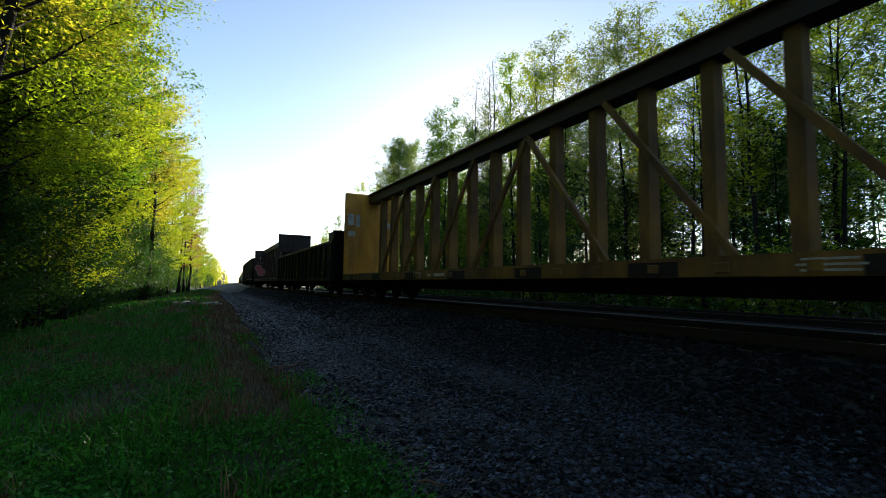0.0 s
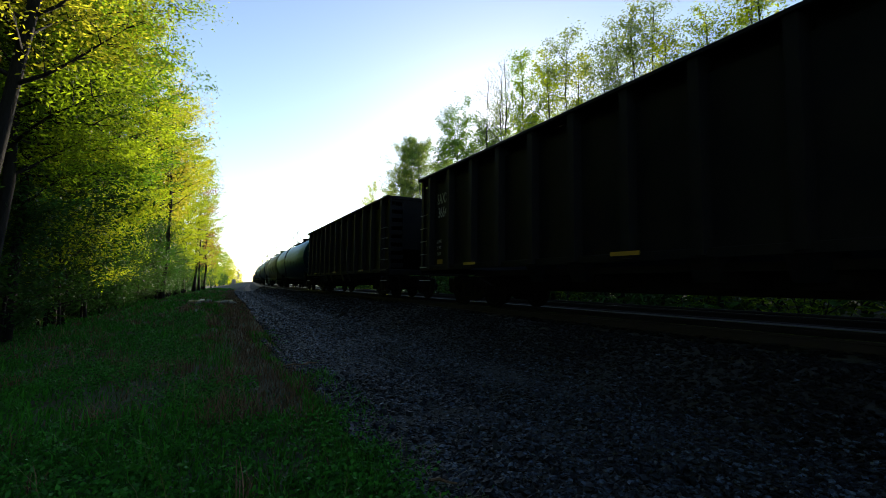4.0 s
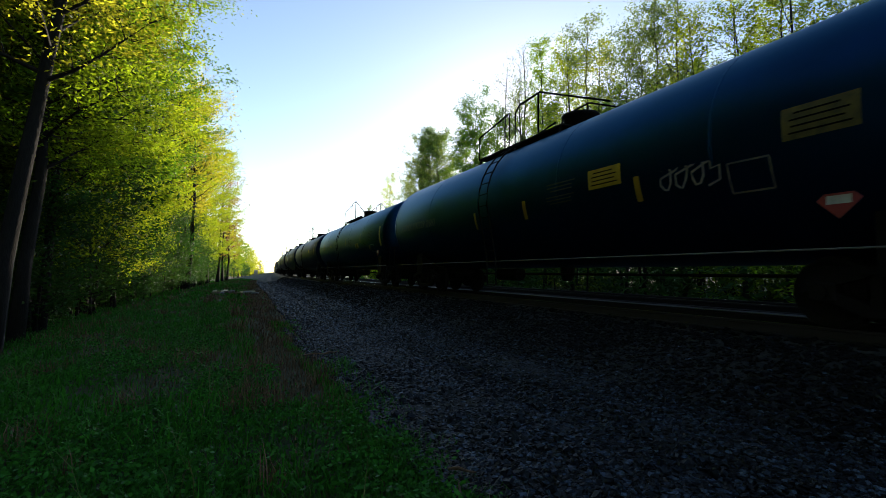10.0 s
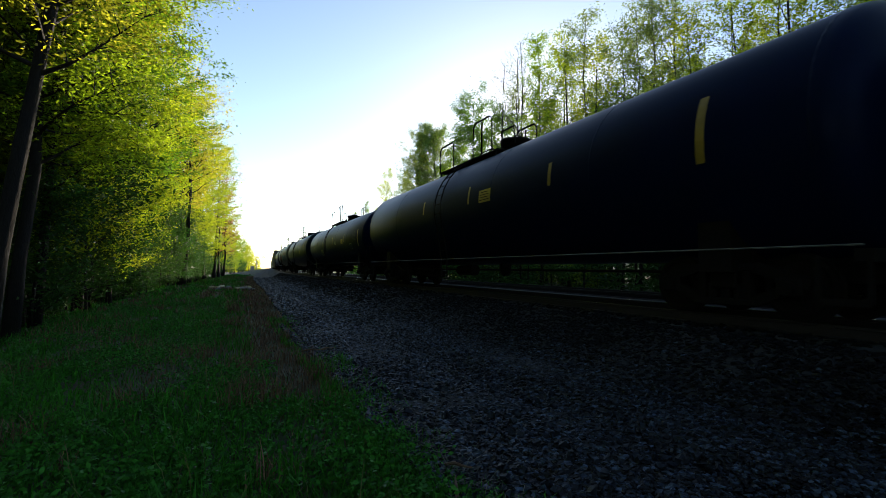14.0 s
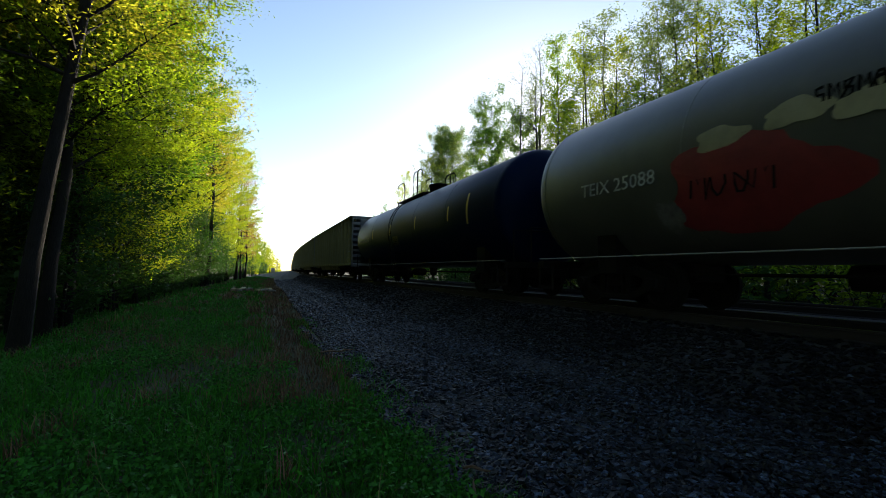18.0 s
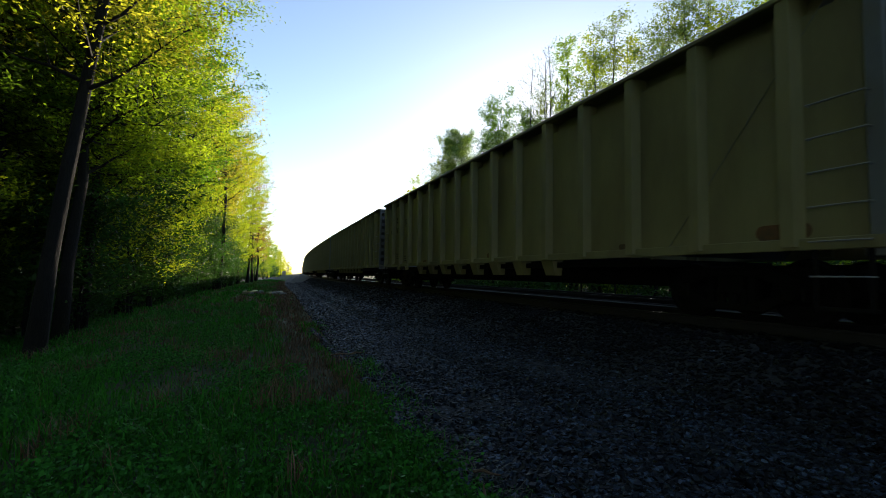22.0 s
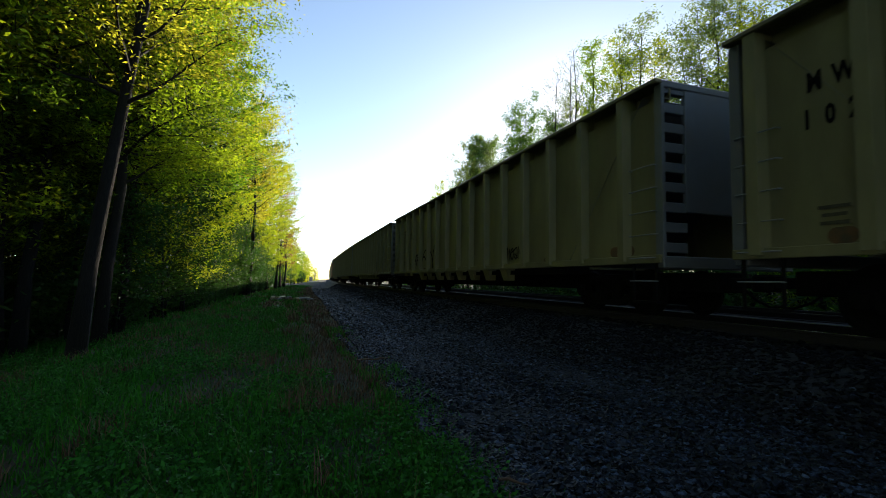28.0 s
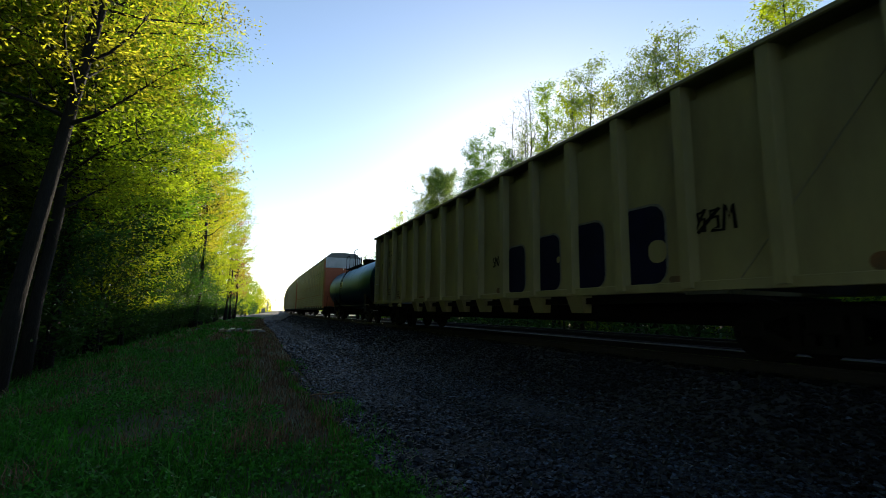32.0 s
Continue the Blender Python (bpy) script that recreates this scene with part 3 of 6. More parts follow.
            lathe(bm, [(y - 0.009, r), (y - 0.005, r)], "y", 24, (x, 0, z))
            part("graffiti", bm, "pink", car, "pink sprayed bubble letter outlined in white")
    common(car, h, h - 2.4)
    return car


def gondola_car(length, label):
    car = tagged(new("gondola_car"), label, "freight car", "freight train")
    h = length / 2
    bm = bmesh.new()
    box(bm, -1.45, 1.45, -h, h, 0.95, 1.12)
    box(bm, -0.35, 0.35, -h, h, 0.6, 0.96)
    part("floor_frame", bm, "under", car)
    for s in (-1, 1):
        bm = bmesh.new()
        box(bm, s * 1.45 - 0.02, s * 1.45 + 0.02, -h, h, 1.0, 2.95)
        box(bm, s * 1.50 - 0.08, s * 1.50 + 0.08, -h, h, 2.88, 3.02, 0.02)
        box(bm, s * 1.49 - 0.05, s * 1.49 + 0.05, -h, h, 0.9, 1.06, 0.01)
        for k in range(15):
            y = -h + 0.25 + (length - 0.5) * k / 14
            box(bm, s * 1.52 - 0.06, s * 1.52 + 0.06, y - 0.07, y + 0.07, 0.95, 2.9, 0.015)
        part("side_wall", bm, "black_car", car)
    for s in (-1, 1):
        bm = bmesh.new()
        y = s * (h - 0.05)
        box(bm, -1.5, 1.5, y - 0.05, y + 0.05, 0.95, 3.55 if s < 0 else 3.5)
        for k in range(4):
            z = 1.3 + 0.65 * k
            box(bm, -1.5, 1.5, y + s * 0.05, y + s * 0.12, z, z + 0.12)
        for x in (-1.47, 1.41):
            y1 = y - s * 1.1
            box(bm, x, x + 0.06, min(y, y1), max(y, y1), 2.9, 3.5)
        part("end_wall", bm, "black_car", car)
    for y, z, w in ((-7.4, 1.35, 0.45), (0.5, 1.4, 0.45), (5.5, 1.4, 0.35)):
        bm = bmesh.new()
        box(bm, -1.586, -1.58, y - w / 2, y + w / 2, z - 0.03, z + 0.03)
        part("reflector", bm, "stripe", car)
    ladder(car, -1.58, -h + 0.15, -h + 0.55, 1.1, 2.8, 6, "black_car")
    ladder(car, -1.58, h - 0.55, h - 0.15, 1.1, 2.8, 6, "black_car")
    common(car, h, h - 2.2)
    return car


def ribbed_hopper(length, width, z0, z1, ribs, mat, endmat, name, label, pockets, insets=(0.75, 0.75)):
    """An open-top hopper with outside posts, a top rim, slatted ends and a row of discharge pockets."""
    car = tagged(new(name), label, "freight car", "freight train")
    h, w = length / 2, width / 2
    bm = bmesh.new()
    box(bm, -0.35, 0.35, -h, h, 0.62, 1.0, 0.02)
    box(bm, -w + 0.1, w - 0.1, -h + 3.2, h - 3.2, 0.98, 1.1)
    part("center_sill", bm, "under", car)
    ys = [-h + insets[0] + (length - insets[0] - insets[1]) * k / (ribs - 1) for k in range(ribs)]
    for s in (-1, 1):
        x = s * w
        bm = bmesh.new()
        box(bm, x - s * 0.06 - 0.02, x - s * 0.06 + 0.02, -h, h, z0, z1 - 0.24)
        part("side_wall", bm, mat, car)
        bm = bmesh.new()
        prism(bm, [(x - s * 0.05, z1 - 0.238), (x - s * 0.05, z1 - 0.26), (x - s * 0.23, z1 - 0.26), (x - s * 0.23, z1), (x - s * 0.205, z1), (x - s * 0.205, z1 - 0.238)], -h, h)
        part("upper_sheet", bm, mat, car)
        bm = bmesh.new()
        box(bm, x - 0.08 + s * 0.075, x + 0.08 + s * 0.075, -h - 0.04, h + 0.04, z1, z1 + 0.09, 0.02)
        part("top_rim", bm, mat, car)
        bm = bmesh.new()
        box(bm, x - s * 0.12 - 0.115, x - s * 0.12 + 0.115, -h, h, z1 + 0.008, z1 + 0.03)
        part("rim_plate", bm, mat, car)
        bm = bmesh.new()
        box(bm, x - 0.03 + s * 0.04, x + 0.03 + s * 0.04, -h, h, z0 - 0.03, z0 + 0.12, 0.01)
        part("side_sill", bm, mat, car)
        bm = bmesh.new()
        vs = [[bm.verts.new((s * a, b, z)) for a, b in ((-0.15, -0.13), (0.0, -0.13), (0.17, -0.085), (0.17, 0.085), (0.0, 0.13), (-0.15, 0.13))] for z in (z0 + 0.02, z1 + 0.004)]
        for i in range(5):
            bm.faces.new((vs[0][i], vs[0][i + 1], vs[1][i + 1], vs[1][i]))
        bm.faces.new(vs[1])
        bm.faces.new(vs[0][::-1])
        bmesh.ops.recalc_face_normals(bm, faces=bm.faces[:])
        first = part("post", bm, mat, car)
        first.matrix_basis = pose(x - s * 0.04, ys[0], 0)
        for y in ys[1:]:
            more("post", first, car, pose(x - s * 0.04, y, 0))
    for s in (-1, 1):
        y = s * h
        bm = bmesh.new()
        # sloping end sheet and the two corner columns
        a = [bm.verts.new(p) for p in ((-w + 0.03, y - s * 0.5, z1 - 0.1), (w - 0.03, y - s * 0.5, z1 - 0.1), (w - 0.03, y - s * 3.0, 1.15), (-w + 0.03, y - s * 3.0, 1.15))]
        bm.faces.new(a)
        r = bmesh.ops.extrude_face_region(bm, geom=bm.faces[:])
        bmesh.ops.translate(bm, verts=[v for v in r["geom"] if isinstance(v, bmesh.types.BMVert)], vec=(0, s * 0.02, 0.03))
        part("slope_sheet", bm, endmat, car)
        bm = bmesh.new()
        box(bm, -w + 0.55, w - 0.02, y - 0.09 if s > 0 else y, y if s > 0 else y + 0.09, z0 + 0.9, z1 + 0.02, 0.01)
        part("end_sheet", bm, endmat, car)
        bm = bmesh.new()
        for k in range(9):
            z = z0 + 0.25 + (z1 - z0 - 0.3) * k / 8
            box(bm, -w + 0.02, -w + 0.60, y - s * 0.08 - 0.06, y - s * 0.08 + 0.06, z - 0.09, z + 0.09, 0.01)
        box(bm, -w - 0.02, -w + 0.06, y - s * 0.06 - 0.09, y - s * 0.06 + 0.09, z0, z1, 0.01)
        box(bm, w - 0.06, w + 0.02, y - s * 0.06 - 0.09, y - s * 0.06 + 0.09, z0, z1, 0.01)
        box(bm, -w, w, y - s * 0.05 - 0.07, y - s * 0.05 + 0.07, z1 - 0.05, z1 + 0.09, 0.02)
        box(bm, -w, w, y - s * 0.1 - 0.12, y - s * 0.1 + 0.12, z0 - 0.12, z0 + 0.1, 0.02)
        part("end_frame", bm, endmat, car)
        ladder(car, -w - 0.02, y - s * 0.12 - 0.02 if s < 0 else y - 0.72, y + 0.72 if s < 0 else y - 0.1, z0 - 0.35, z0 + 1.75, 6)
        bm = bmesh.new()
        box(bm, -w - 0.06, -w + 0.1, y - s * 0.42 - 0.3, y - s * 0.42 + 0.3, 0.42, 0.46)
        for d in (-0.28, 0.28):
            beam(bm, (-w - 0.02, y - s * 0.42 + d, 0.44), (-w - 0.02, y - s * 0.42 + d, z0), 0.03, 0.05)
        part("sill_step", bm, "under", car)
    for i in pockets:
        y = ys[i]
        for s in (-1, 1):
            bm = bmesh.new()
            q = [[bm.verts.new((s * a, y + b * f, z)) for a, b in ((w + 0.06 - c, -1), (w + 0.06 - c, 1), (w - 0.25, 1), (w - 0.25, -1))] for z, f, c in ((z0 + 0.02, 0.23, 0), (z0 - 0.37, 0.19, 0.13))]
            for k in range(4):
                bm.faces.new((q[0][k], q[0][(k + 1) % 4], q[1][(k + 1) % 4], q[1][k]))
            bm.faces.new(q[1])
            bmesh.ops.recalc_face_normals(bm, faces=bm.faces[:])
            part("pocket_bracket", bm, mat, car)
        bm = bmesh.new()
        box(bm, -w + 0.35, w - 0.35, y - 0.3, y + 0.3, 0.74, z0 + 0.1)
        part("hopper_chute", bm, "under", car)
    common(car, h, h - 2.2)
    return car, ys


def tan_hopper(word, graffiti=""):
    car, ys = ribbed_hopper(21.4, 3.2, 1.17, 4.38, 16, "olive", "grey_end", "open_top_hopper_car",
                            "long tan ribbed open-top hopper car with rust streaks", range(4, 12), (0.95, 0.38))
    x, h = -1.572, 10.7
    thin = Matrix.Diagonal((0.68, 1, 1, 1))
    for ch, z, spots in (("MW", 3.40, (1.13, 1.46)), ("CX", 3.42, (2.13, 2.5)), (word, 2.92, (1.03, 1.30, 1.56, 2.13, 2.43, 2.72))):
        for c, d in zip(ch, spots):
            letters("stencil", c, 0.35, pose(x, h - d, z, 90, 0, -90) @ thin, "dark_paint", car, offset=0.012)
    # small notices, a framed mark and a pale block of lines on the next panel
    bars(car, h - 1.3, 1.66, 0.36, 0.3, 3, x, "stencil_dim")
    bars(car, h - 2.3, 1.66, 0.5, 0.3, 3, x, "stencil_dim")
    bars(car, h - 3.6, 1.52, 0.36, 0.3, 3, x, "stencil_dim")
    square_frame(car, h - 3.7, 3.18, 0.40, 0.34, x, "stencil_dim")
    bars(car, h - 3.7, 3.18, 0.14, 0.18, 2, x, "stencil_dim")
    bars(car, h - 3.75, 2.42, 0.42, 0.32, 7, x, "stencil_pale")
    for k, (d, w, z1) in enumerate(((1.38, 0.34, 1.50), (4.0, 0.62, 1.42), (6.35, 0.5, 1.36), (12.2, 0.6, 1.44), (17.6, 0.5, 1.40), (20.3, 0.7, 1.5))):
        bm = bmesh.new()
        rounded(bm, h - d - w / 2, h - d + w / 2, 1.295, z1, x + 0.008, 0.48)
        part("rust_patch", bm, "rust_patch", car, "orange rust patch above the sill")
    for d in (2.78, 3.98):
        bm = bmesh.new()
        box(bm, -1.66, -1.57, h - d - 0.17, h - d + 0.17, 0.98, 1.14, 0.02)
        box(bm, -1.70, -1.62, h - d - 0.06, h - d + 0.06, 1.0, 1.08, 0.01)
        part("roping_staple", bm, "olive", car)
    if graffiti:
        paint_graffiti(car, graffiti, ys, x)
    return car


def arch(car, y, z, w, h, x, turn0=180, turn1=0, width=0.07):
    """One bold sprayed arc on a panel: its middle, full width and height."""
    bm = bmesh.new()
    ribbon(bm, [(y - w / 2 * math.cos(radians(a)), z + h * math.sin(radians(a))) for a in np.linspace(turn0, turn1, 14)][::-1], x, width)
    return part("graffiti_outline", bm, "dark_paint", car, "bold black sprayed outline")


def ribbon(bm, pts, x, w):
    """One sprayed line on a car's side, in one piece: (y, z) points, reading towards -y."""
    rows = []
    for i, (y, z) in enumerate(pts):
        (a, b), (c, d) = pts[max(0, i - 1)], pts[min(len(pts) - 1, i + 1)]
        t = Vector((c - a, d - b)).normalized()
        n = Vector((-t.y, t.x)) * w / 2
        rows.append((bm.verts.new((x, y - n.x, z - n.y)), bm.verts.new((x, y + n.x, z + n.y))))
    for p, q in zip(rows, rows[1:]):
        bm.faces.new((p[0], q[0], q[1], p[1]))


def scrawl(car, y, z, w, h, x, mat, seed, name="graffiti_tag", label="thin scrawled spray tag", width=0.04):
    """A looping tag in one line: strokes up, down and round, letter after letter."""
    rnd = random.Random(seed)
    n = max(3, round(w / (0.55 * h)))
    pts = []
    for k in range(n):
        y0 = y + w / 2 - w * (k + 0.1) / n
        d = w / n
        form = rnd.randrange(3)
        if form == 0:
            pts += [(y0, z - h * 0.4), (y0 - d * 0.1, z + h * 0.45), (y0 - d * 0.45, z - h * 0.05), (y0 - d * 0.7, z + h * 0.4), (y0 - d * 0.8, z - h * 0.45)]
        elif form == 1:
            pts += [(y0 - d * (0.4 - 0.35 * math.cos(a)), z + h * 0.42 * math.sin(a)) for a in np.linspace(0.6, 6.4, 9)]
        else:
            pts += [(y0 - d * 0.7, z + h * 0.4), (y0 - d * 0.1, z + h * 0.3), (y0 - d * 0.15, z), (y0 - d * 0.6, z + h * 0.02), (y0 - d * 0.6, z - h * 0.35), (y0 - d * 0.05, z - h * 0.45)]
    pts = [(a + rnd.uniform(-0.03, 0.03) * h, b + rnd.uniform(-0.05, 0.05) * h) for a, b in pts]
    bm = bmesh.new()
    ribbon(bm, pts, x, width)
    return part(name, bm, mat, car, label)


def rounded(bm, y0, y1, z0, z1, x, cut_in=0.25):
    """A flat patch of paint with rounded corners on a side wall."""
    c = cut_in * min(abs(y1 - y0), z1 - z0)
    pts = []
    for cy, cz, a0 in ((y0 + c, z0 + c, 180), (y1 - c, z0 + c, 270), (y1 - c, z1 - c, 0), (y0 + c, z1 - c, 90)):
        pts += [(cy + c * math.cos(radians(a0 + a)), cz + c * math.sin(radians(a0 + a))) for a in (0, 30, 60, 90)]
    bm.faces.new([bm.verts.new((x, y, z)) for y, z in pts][::-1])
    return bm


def paint_graffiti(car, kind, ys, x):
    if kind == "blocks":
        # four tall rounded letters in dark paint with pale outlines, one to a panel, and a scrawled tag
        for k, (y0, y1, top) in enumerate(((-1.80, -2.56, 2.44), (-3.02, -3.90, 2.52), (-4.28, -5.24, 2.58), (-5.60, -6.62, 2.62))):
            bm = bmesh.new()
            rounded(bm, y1 - 0.04, y0 + 0.05, 1.29, top + 0.04, x + 0.004)
            part("graffiti_outline", bm, "faded", car)
            bm = bmesh.new()
            rounded(bm, y1, y0, 1.29, top, x)
            part("graffiti", bm, "navy", car, "dark blue sprayed block letter with a pale outline")
            if k in (1, 3):
                bm = bmesh.new()
                d = 0.1 if k == 1 else 0.34
                rounded(bm, y1 - 0.02, y1 + d, 1.98 - d, 2.02, x - 0.004, 0.4)
                part("graffiti_gap", bm, "olive", car)
        scrawl(car, -7.4, 2.2, 0.85, 0.42, x - 0.004, "dark_paint", 3, width=0.06)
        scrawl(car, -1.2, 2.15, 0.35, 0.3, x - 0.004, "dark_paint", 6)
    elif kind == "scrawl":
        scrawl(car, -4.4, 1.78, 0.95, 0.75, x - 0.004, "dark_paint", 4, width=0.06)
        scrawl(car, -4.4, 1.6, 0.8, 0.35, x - 0.006, "dark_paint", 14, width=0.05)
    elif kind == "wide scrawl":
        for y, z, w, hh in ((5.85, 1.3, 0.72, 0.78), (5.75, 1.5, 0.4, 0.3), (4.0, 1.3, 1.9, 0.98), (4.55, 1.3, 0.95, 0.62), (2.75, 1.35, 0.75, 1.05), (2.75, 1.35, 0.3, 0.55)):
            arch(car, y, z, w, hh, x - 0.004)
        for y, z, w in ((5.95, 1.86, 0.2), (5.8, 1.86, 0.14), (3.75, 1.75, 0.16)):
            arch(car, y, z, w, w * 0.8, x - 0.006, 360, 0, 0.035)
        scrawl(car, 5.15, 1.95, 0.4, 0.5, x - 0.004, "dark_paint", 5, width=0.06)
        scrawl(car, -5.1, 1.6, 1.2, 0.4, x - 0.004, "dark_paint", 8, width=0.05)
    else:
        scrawl(car, 5.7, 2.1, 0.7, 0.45, x - 0.004, "dark_paint", 7, width=0.05)
        scrawl(car, 5.65, 1.75, 0.9, 0.4, x - 0.004, "dark_paint", 9, width=0.05)


def black_hopper(number, label):
    car, ys = ribbed_hopper(16.8, 3.15, 1.2, 4.12, 13, "black_car", "black_car", "open_top_hopper_car", label, (4, 5, 7, 8))
    x = -1.54
    thin = Matrix.Diagonal((0.62, 1, 1, 1))
    letters("stencil", "SAXX", 0.46, pose(x, 7.0, 3.36, 90, 0, -90) @ thin, "white", car)
    letters("stencil", number, 0.46, pose(x, 6.93, 2.93, 90, 0, -90) @ thin, "white", car)
    for k, z in enumerate((2.05, 1.86, 1.67)):
        for y, word in ((7.2, ("LD LMT", "LT WT", "CU FT")[k]), (6.6, ("221700", "64300", "4000")[k])):
            letters("stencil", word, 0.15, pose(x, y, z, 90, 0, -90) @ thin, "white", car)
    bm = bmesh.new()
    box(bm, x - 0.003, x + 0.01, 6.97, 7.32, 1.36, 1.5)
    part("reflector", bm, "stripe", car)
    bm = bmesh.new()
    lathe(bm, [(x - 0.004, 0.11), (x + 0.004, 0.11)], "x", 16, (0, 8.0, 2.03))
    part("emblem", bm, "faded", car, "small round grey emblem")
    for k in (2, 6, 10):
        bm = bmesh.new()
        box(bm, x - 0.19, x - 0.17, ys[k] - 0.3, ys[k] + 0.3, 1.27, 1.34)
        part("reflector", bm, "stripe", car)
    return car


def tank_mark(car, r, cz, kind, y, z, w, hh, mat=""):
    """One painted mark on a tank's near side: its middle (y, z), width and height."""
    def ang(v):
        return math.degrees(math.asin(max(-0.98, min(0.98, (v - cz) / r))))

    def patch(name, y, z, w, hh, mat, lift=0.006, label="", n=6):
        bm = bmesh.new()
        ring_patch(bm, r, cz, y - w / 2, y + w / 2, ang(z - hh / 2), ang(z + hh / 2), lift, n, 2)
        return part(name, bm, mat, car, label)

    def surf(v, lift=0.008):
        return -math.sqrt(max(0.01, r * r - (v - cz) ** 2)) - lift

    if kind == "strip":
        patch("reflector", y, z, w, hh, "stripe", 0.006, "yellow reflective strip")
    elif kind == "panel":
        patch("caution_panel", y, z, w, hh, mat or "panel_yellow", 0.006, "yellow caution panel with unreadable lines")
        for k in range(4):
            patch("stencil_line", y + 0.02 * (k % 2), z + (k - 1.5) * hh * 0.2, w * (0.82, 0.7, 0.78, 0.6)[k], hh * 0.055, "dark_paint", 0.010, n=1)
    elif kind == "plate":
        patch("stencil_plate", y, z, w, hh, mat, 0.005)
    elif kind == "lines":
        n = max(1, round(hh / 0.075))
        for k in range(n):
            patch("stencil_line", y + (k % 2) * 0.05, z + hh / 2 - hh * (k + 0.5) / n, w * (1 - 0.12 * (k % 3)), hh / n * 0.34, mat or "faded_dim", 0.006, n=1)
    elif kind == "word":
        n = round(w / 0.13)
        for k in range(n):
            patch("stencil_bar", y + (k - (n - 1) / 2) * w / n, z + 0.01 * (k % 2), w / n * 0.42, hh * (0.9, 1.0, 0.94)[k % 3], mat, 0.006, n=2)
    elif kind == "end_lines":
        # rows of stencils on the near head, the first row taller and wider
        for k in range(7):
            wide, tall = (w * 1.35, 0.075) if k == 0 else (w * (1, 0.86, 0.95)[k % 3], 0.03)
            zz = z + hh / 2 - hh * k / 6.5
            bm = bmesh.new()
            low, high = [], []
            for j in range(4):
                px = y + wide * (j / 3 - 0.5)
                for edge, pz in ((low, zz - cz - tall / 2), (high, zz - cz + tall / 2)):
                    q = math.hypot(px, pz) / r
                    edge.append(bm.verts.new((px, -car["body"] + 0.62 * (1 - math.sqrt(1 - q * q)) - 0.03, cz + pz)))
            for j in range(3):
                bm.faces.new((low[j], low[j + 1], high[j + 1], high[j]))
            part("stencil_line", bm, mat, car)
    elif kind == "frame":
        for a, b, c, d in ((0, hh / 2, w, 0.025), (0, -hh / 2, w, 0.025), (w / 2, 0, 0.025, hh), (-w / 2, 0, 0.025, hh)):
            patch("stencil_frame", y + a, z + b, c, d, mat or "white", 0.006, n=2)
    elif kind == "placard":
        bm = bmesh.new()
        x = surf(z, 0.05)
        v = [bm.verts.new((x, y + a, z + b)) for a, b in ((0, w / 2), (-w / 2, 0), (0, -w / 2), (w / 2, 0))]
        bm.faces.new(v)
        part("placard", bm, "red_paint", car, "red diamond hazard placard with a white band")
        bm = bmesh.new()
        box(bm, x - 0.008, x - 0.004, y - w * 0.27, y + w * 0.27, z - w * 0.11, z + w * 0.11)
        part("placard_band", bm, "white", car)
    elif kind == "tag":
        scrawl(car, y, z, w, hh, surf(z) - 0.015, mat or "faded", int(abs(y) * 10) + 3)
    elif kind == "blob":
        # fat sprayed shape with an uneven, rounded edge
        rnd = random.Random(int(abs(y) * 37 + z * 10))
        bm = bmesh.new()
        n = 36
        rings = []
        rough = [rnd.uniform(-0.04, 0.04) for _ in range(n)]
        for j in range(1, 7):
            ring = []
            for k in range(n):
                a = 2 * math.pi * k / n
                q = (1 + 0.13 * math.sin(3 * a + y) + 0.09 * math.sin(5 * a + 2 * z) + rough[k]) * j / 6
                zz = z + hh / 2 * math.sin(a) * q
                ring.append(bm.verts.new((surf(zz, 0.012), y + w / 2 * math.cos(a) * q, zz)))
            rings.append(ring)
        for a, b in zip(rings, rings[1:]):
            for k in range(n):
                bm.faces.new((a[k], b[k], b[(k + 1) % n], a[(k + 1) % n]))
        bm.faces.new(rings[0])
        part("graffiti", bm, mat, car, "sprayed graffiti shape")
    elif kind == "head":
        # a sprayed disc on the domed head, built on its curve
        bm = bmesh.new()
        rows = []
        for i in range(7):
            ring = []
            for k in range(24):
                a = 2 * math.pi * k / 24
                px, pz = y + w / 2 * i / 6 * math.cos(a), (z - cz) + w / 2 * i / 6 * math.sin(a)
                q = min(0.995, math.hypot(px, pz) / r)
                py = -(car["body"]) + 0.62 * (1 - math.sqrt(1 - q * q)) - hh
                ring.append(bm.verts.new((px, py, cz + pz)))
            rows.append(ring)
        for a, b in zip(rows, rows[1:]):
            for k in range(24):
                bm.faces.new((a[k], a[(k + 1) % 24], b[(k + 1) % 24], b[k]))
        bmesh.ops.remove_doubles(bm, verts=bm.verts[:], dist=1e-5)
        part("graffiti", bm, mat, car, "round sprayed face of colour on the tank head")


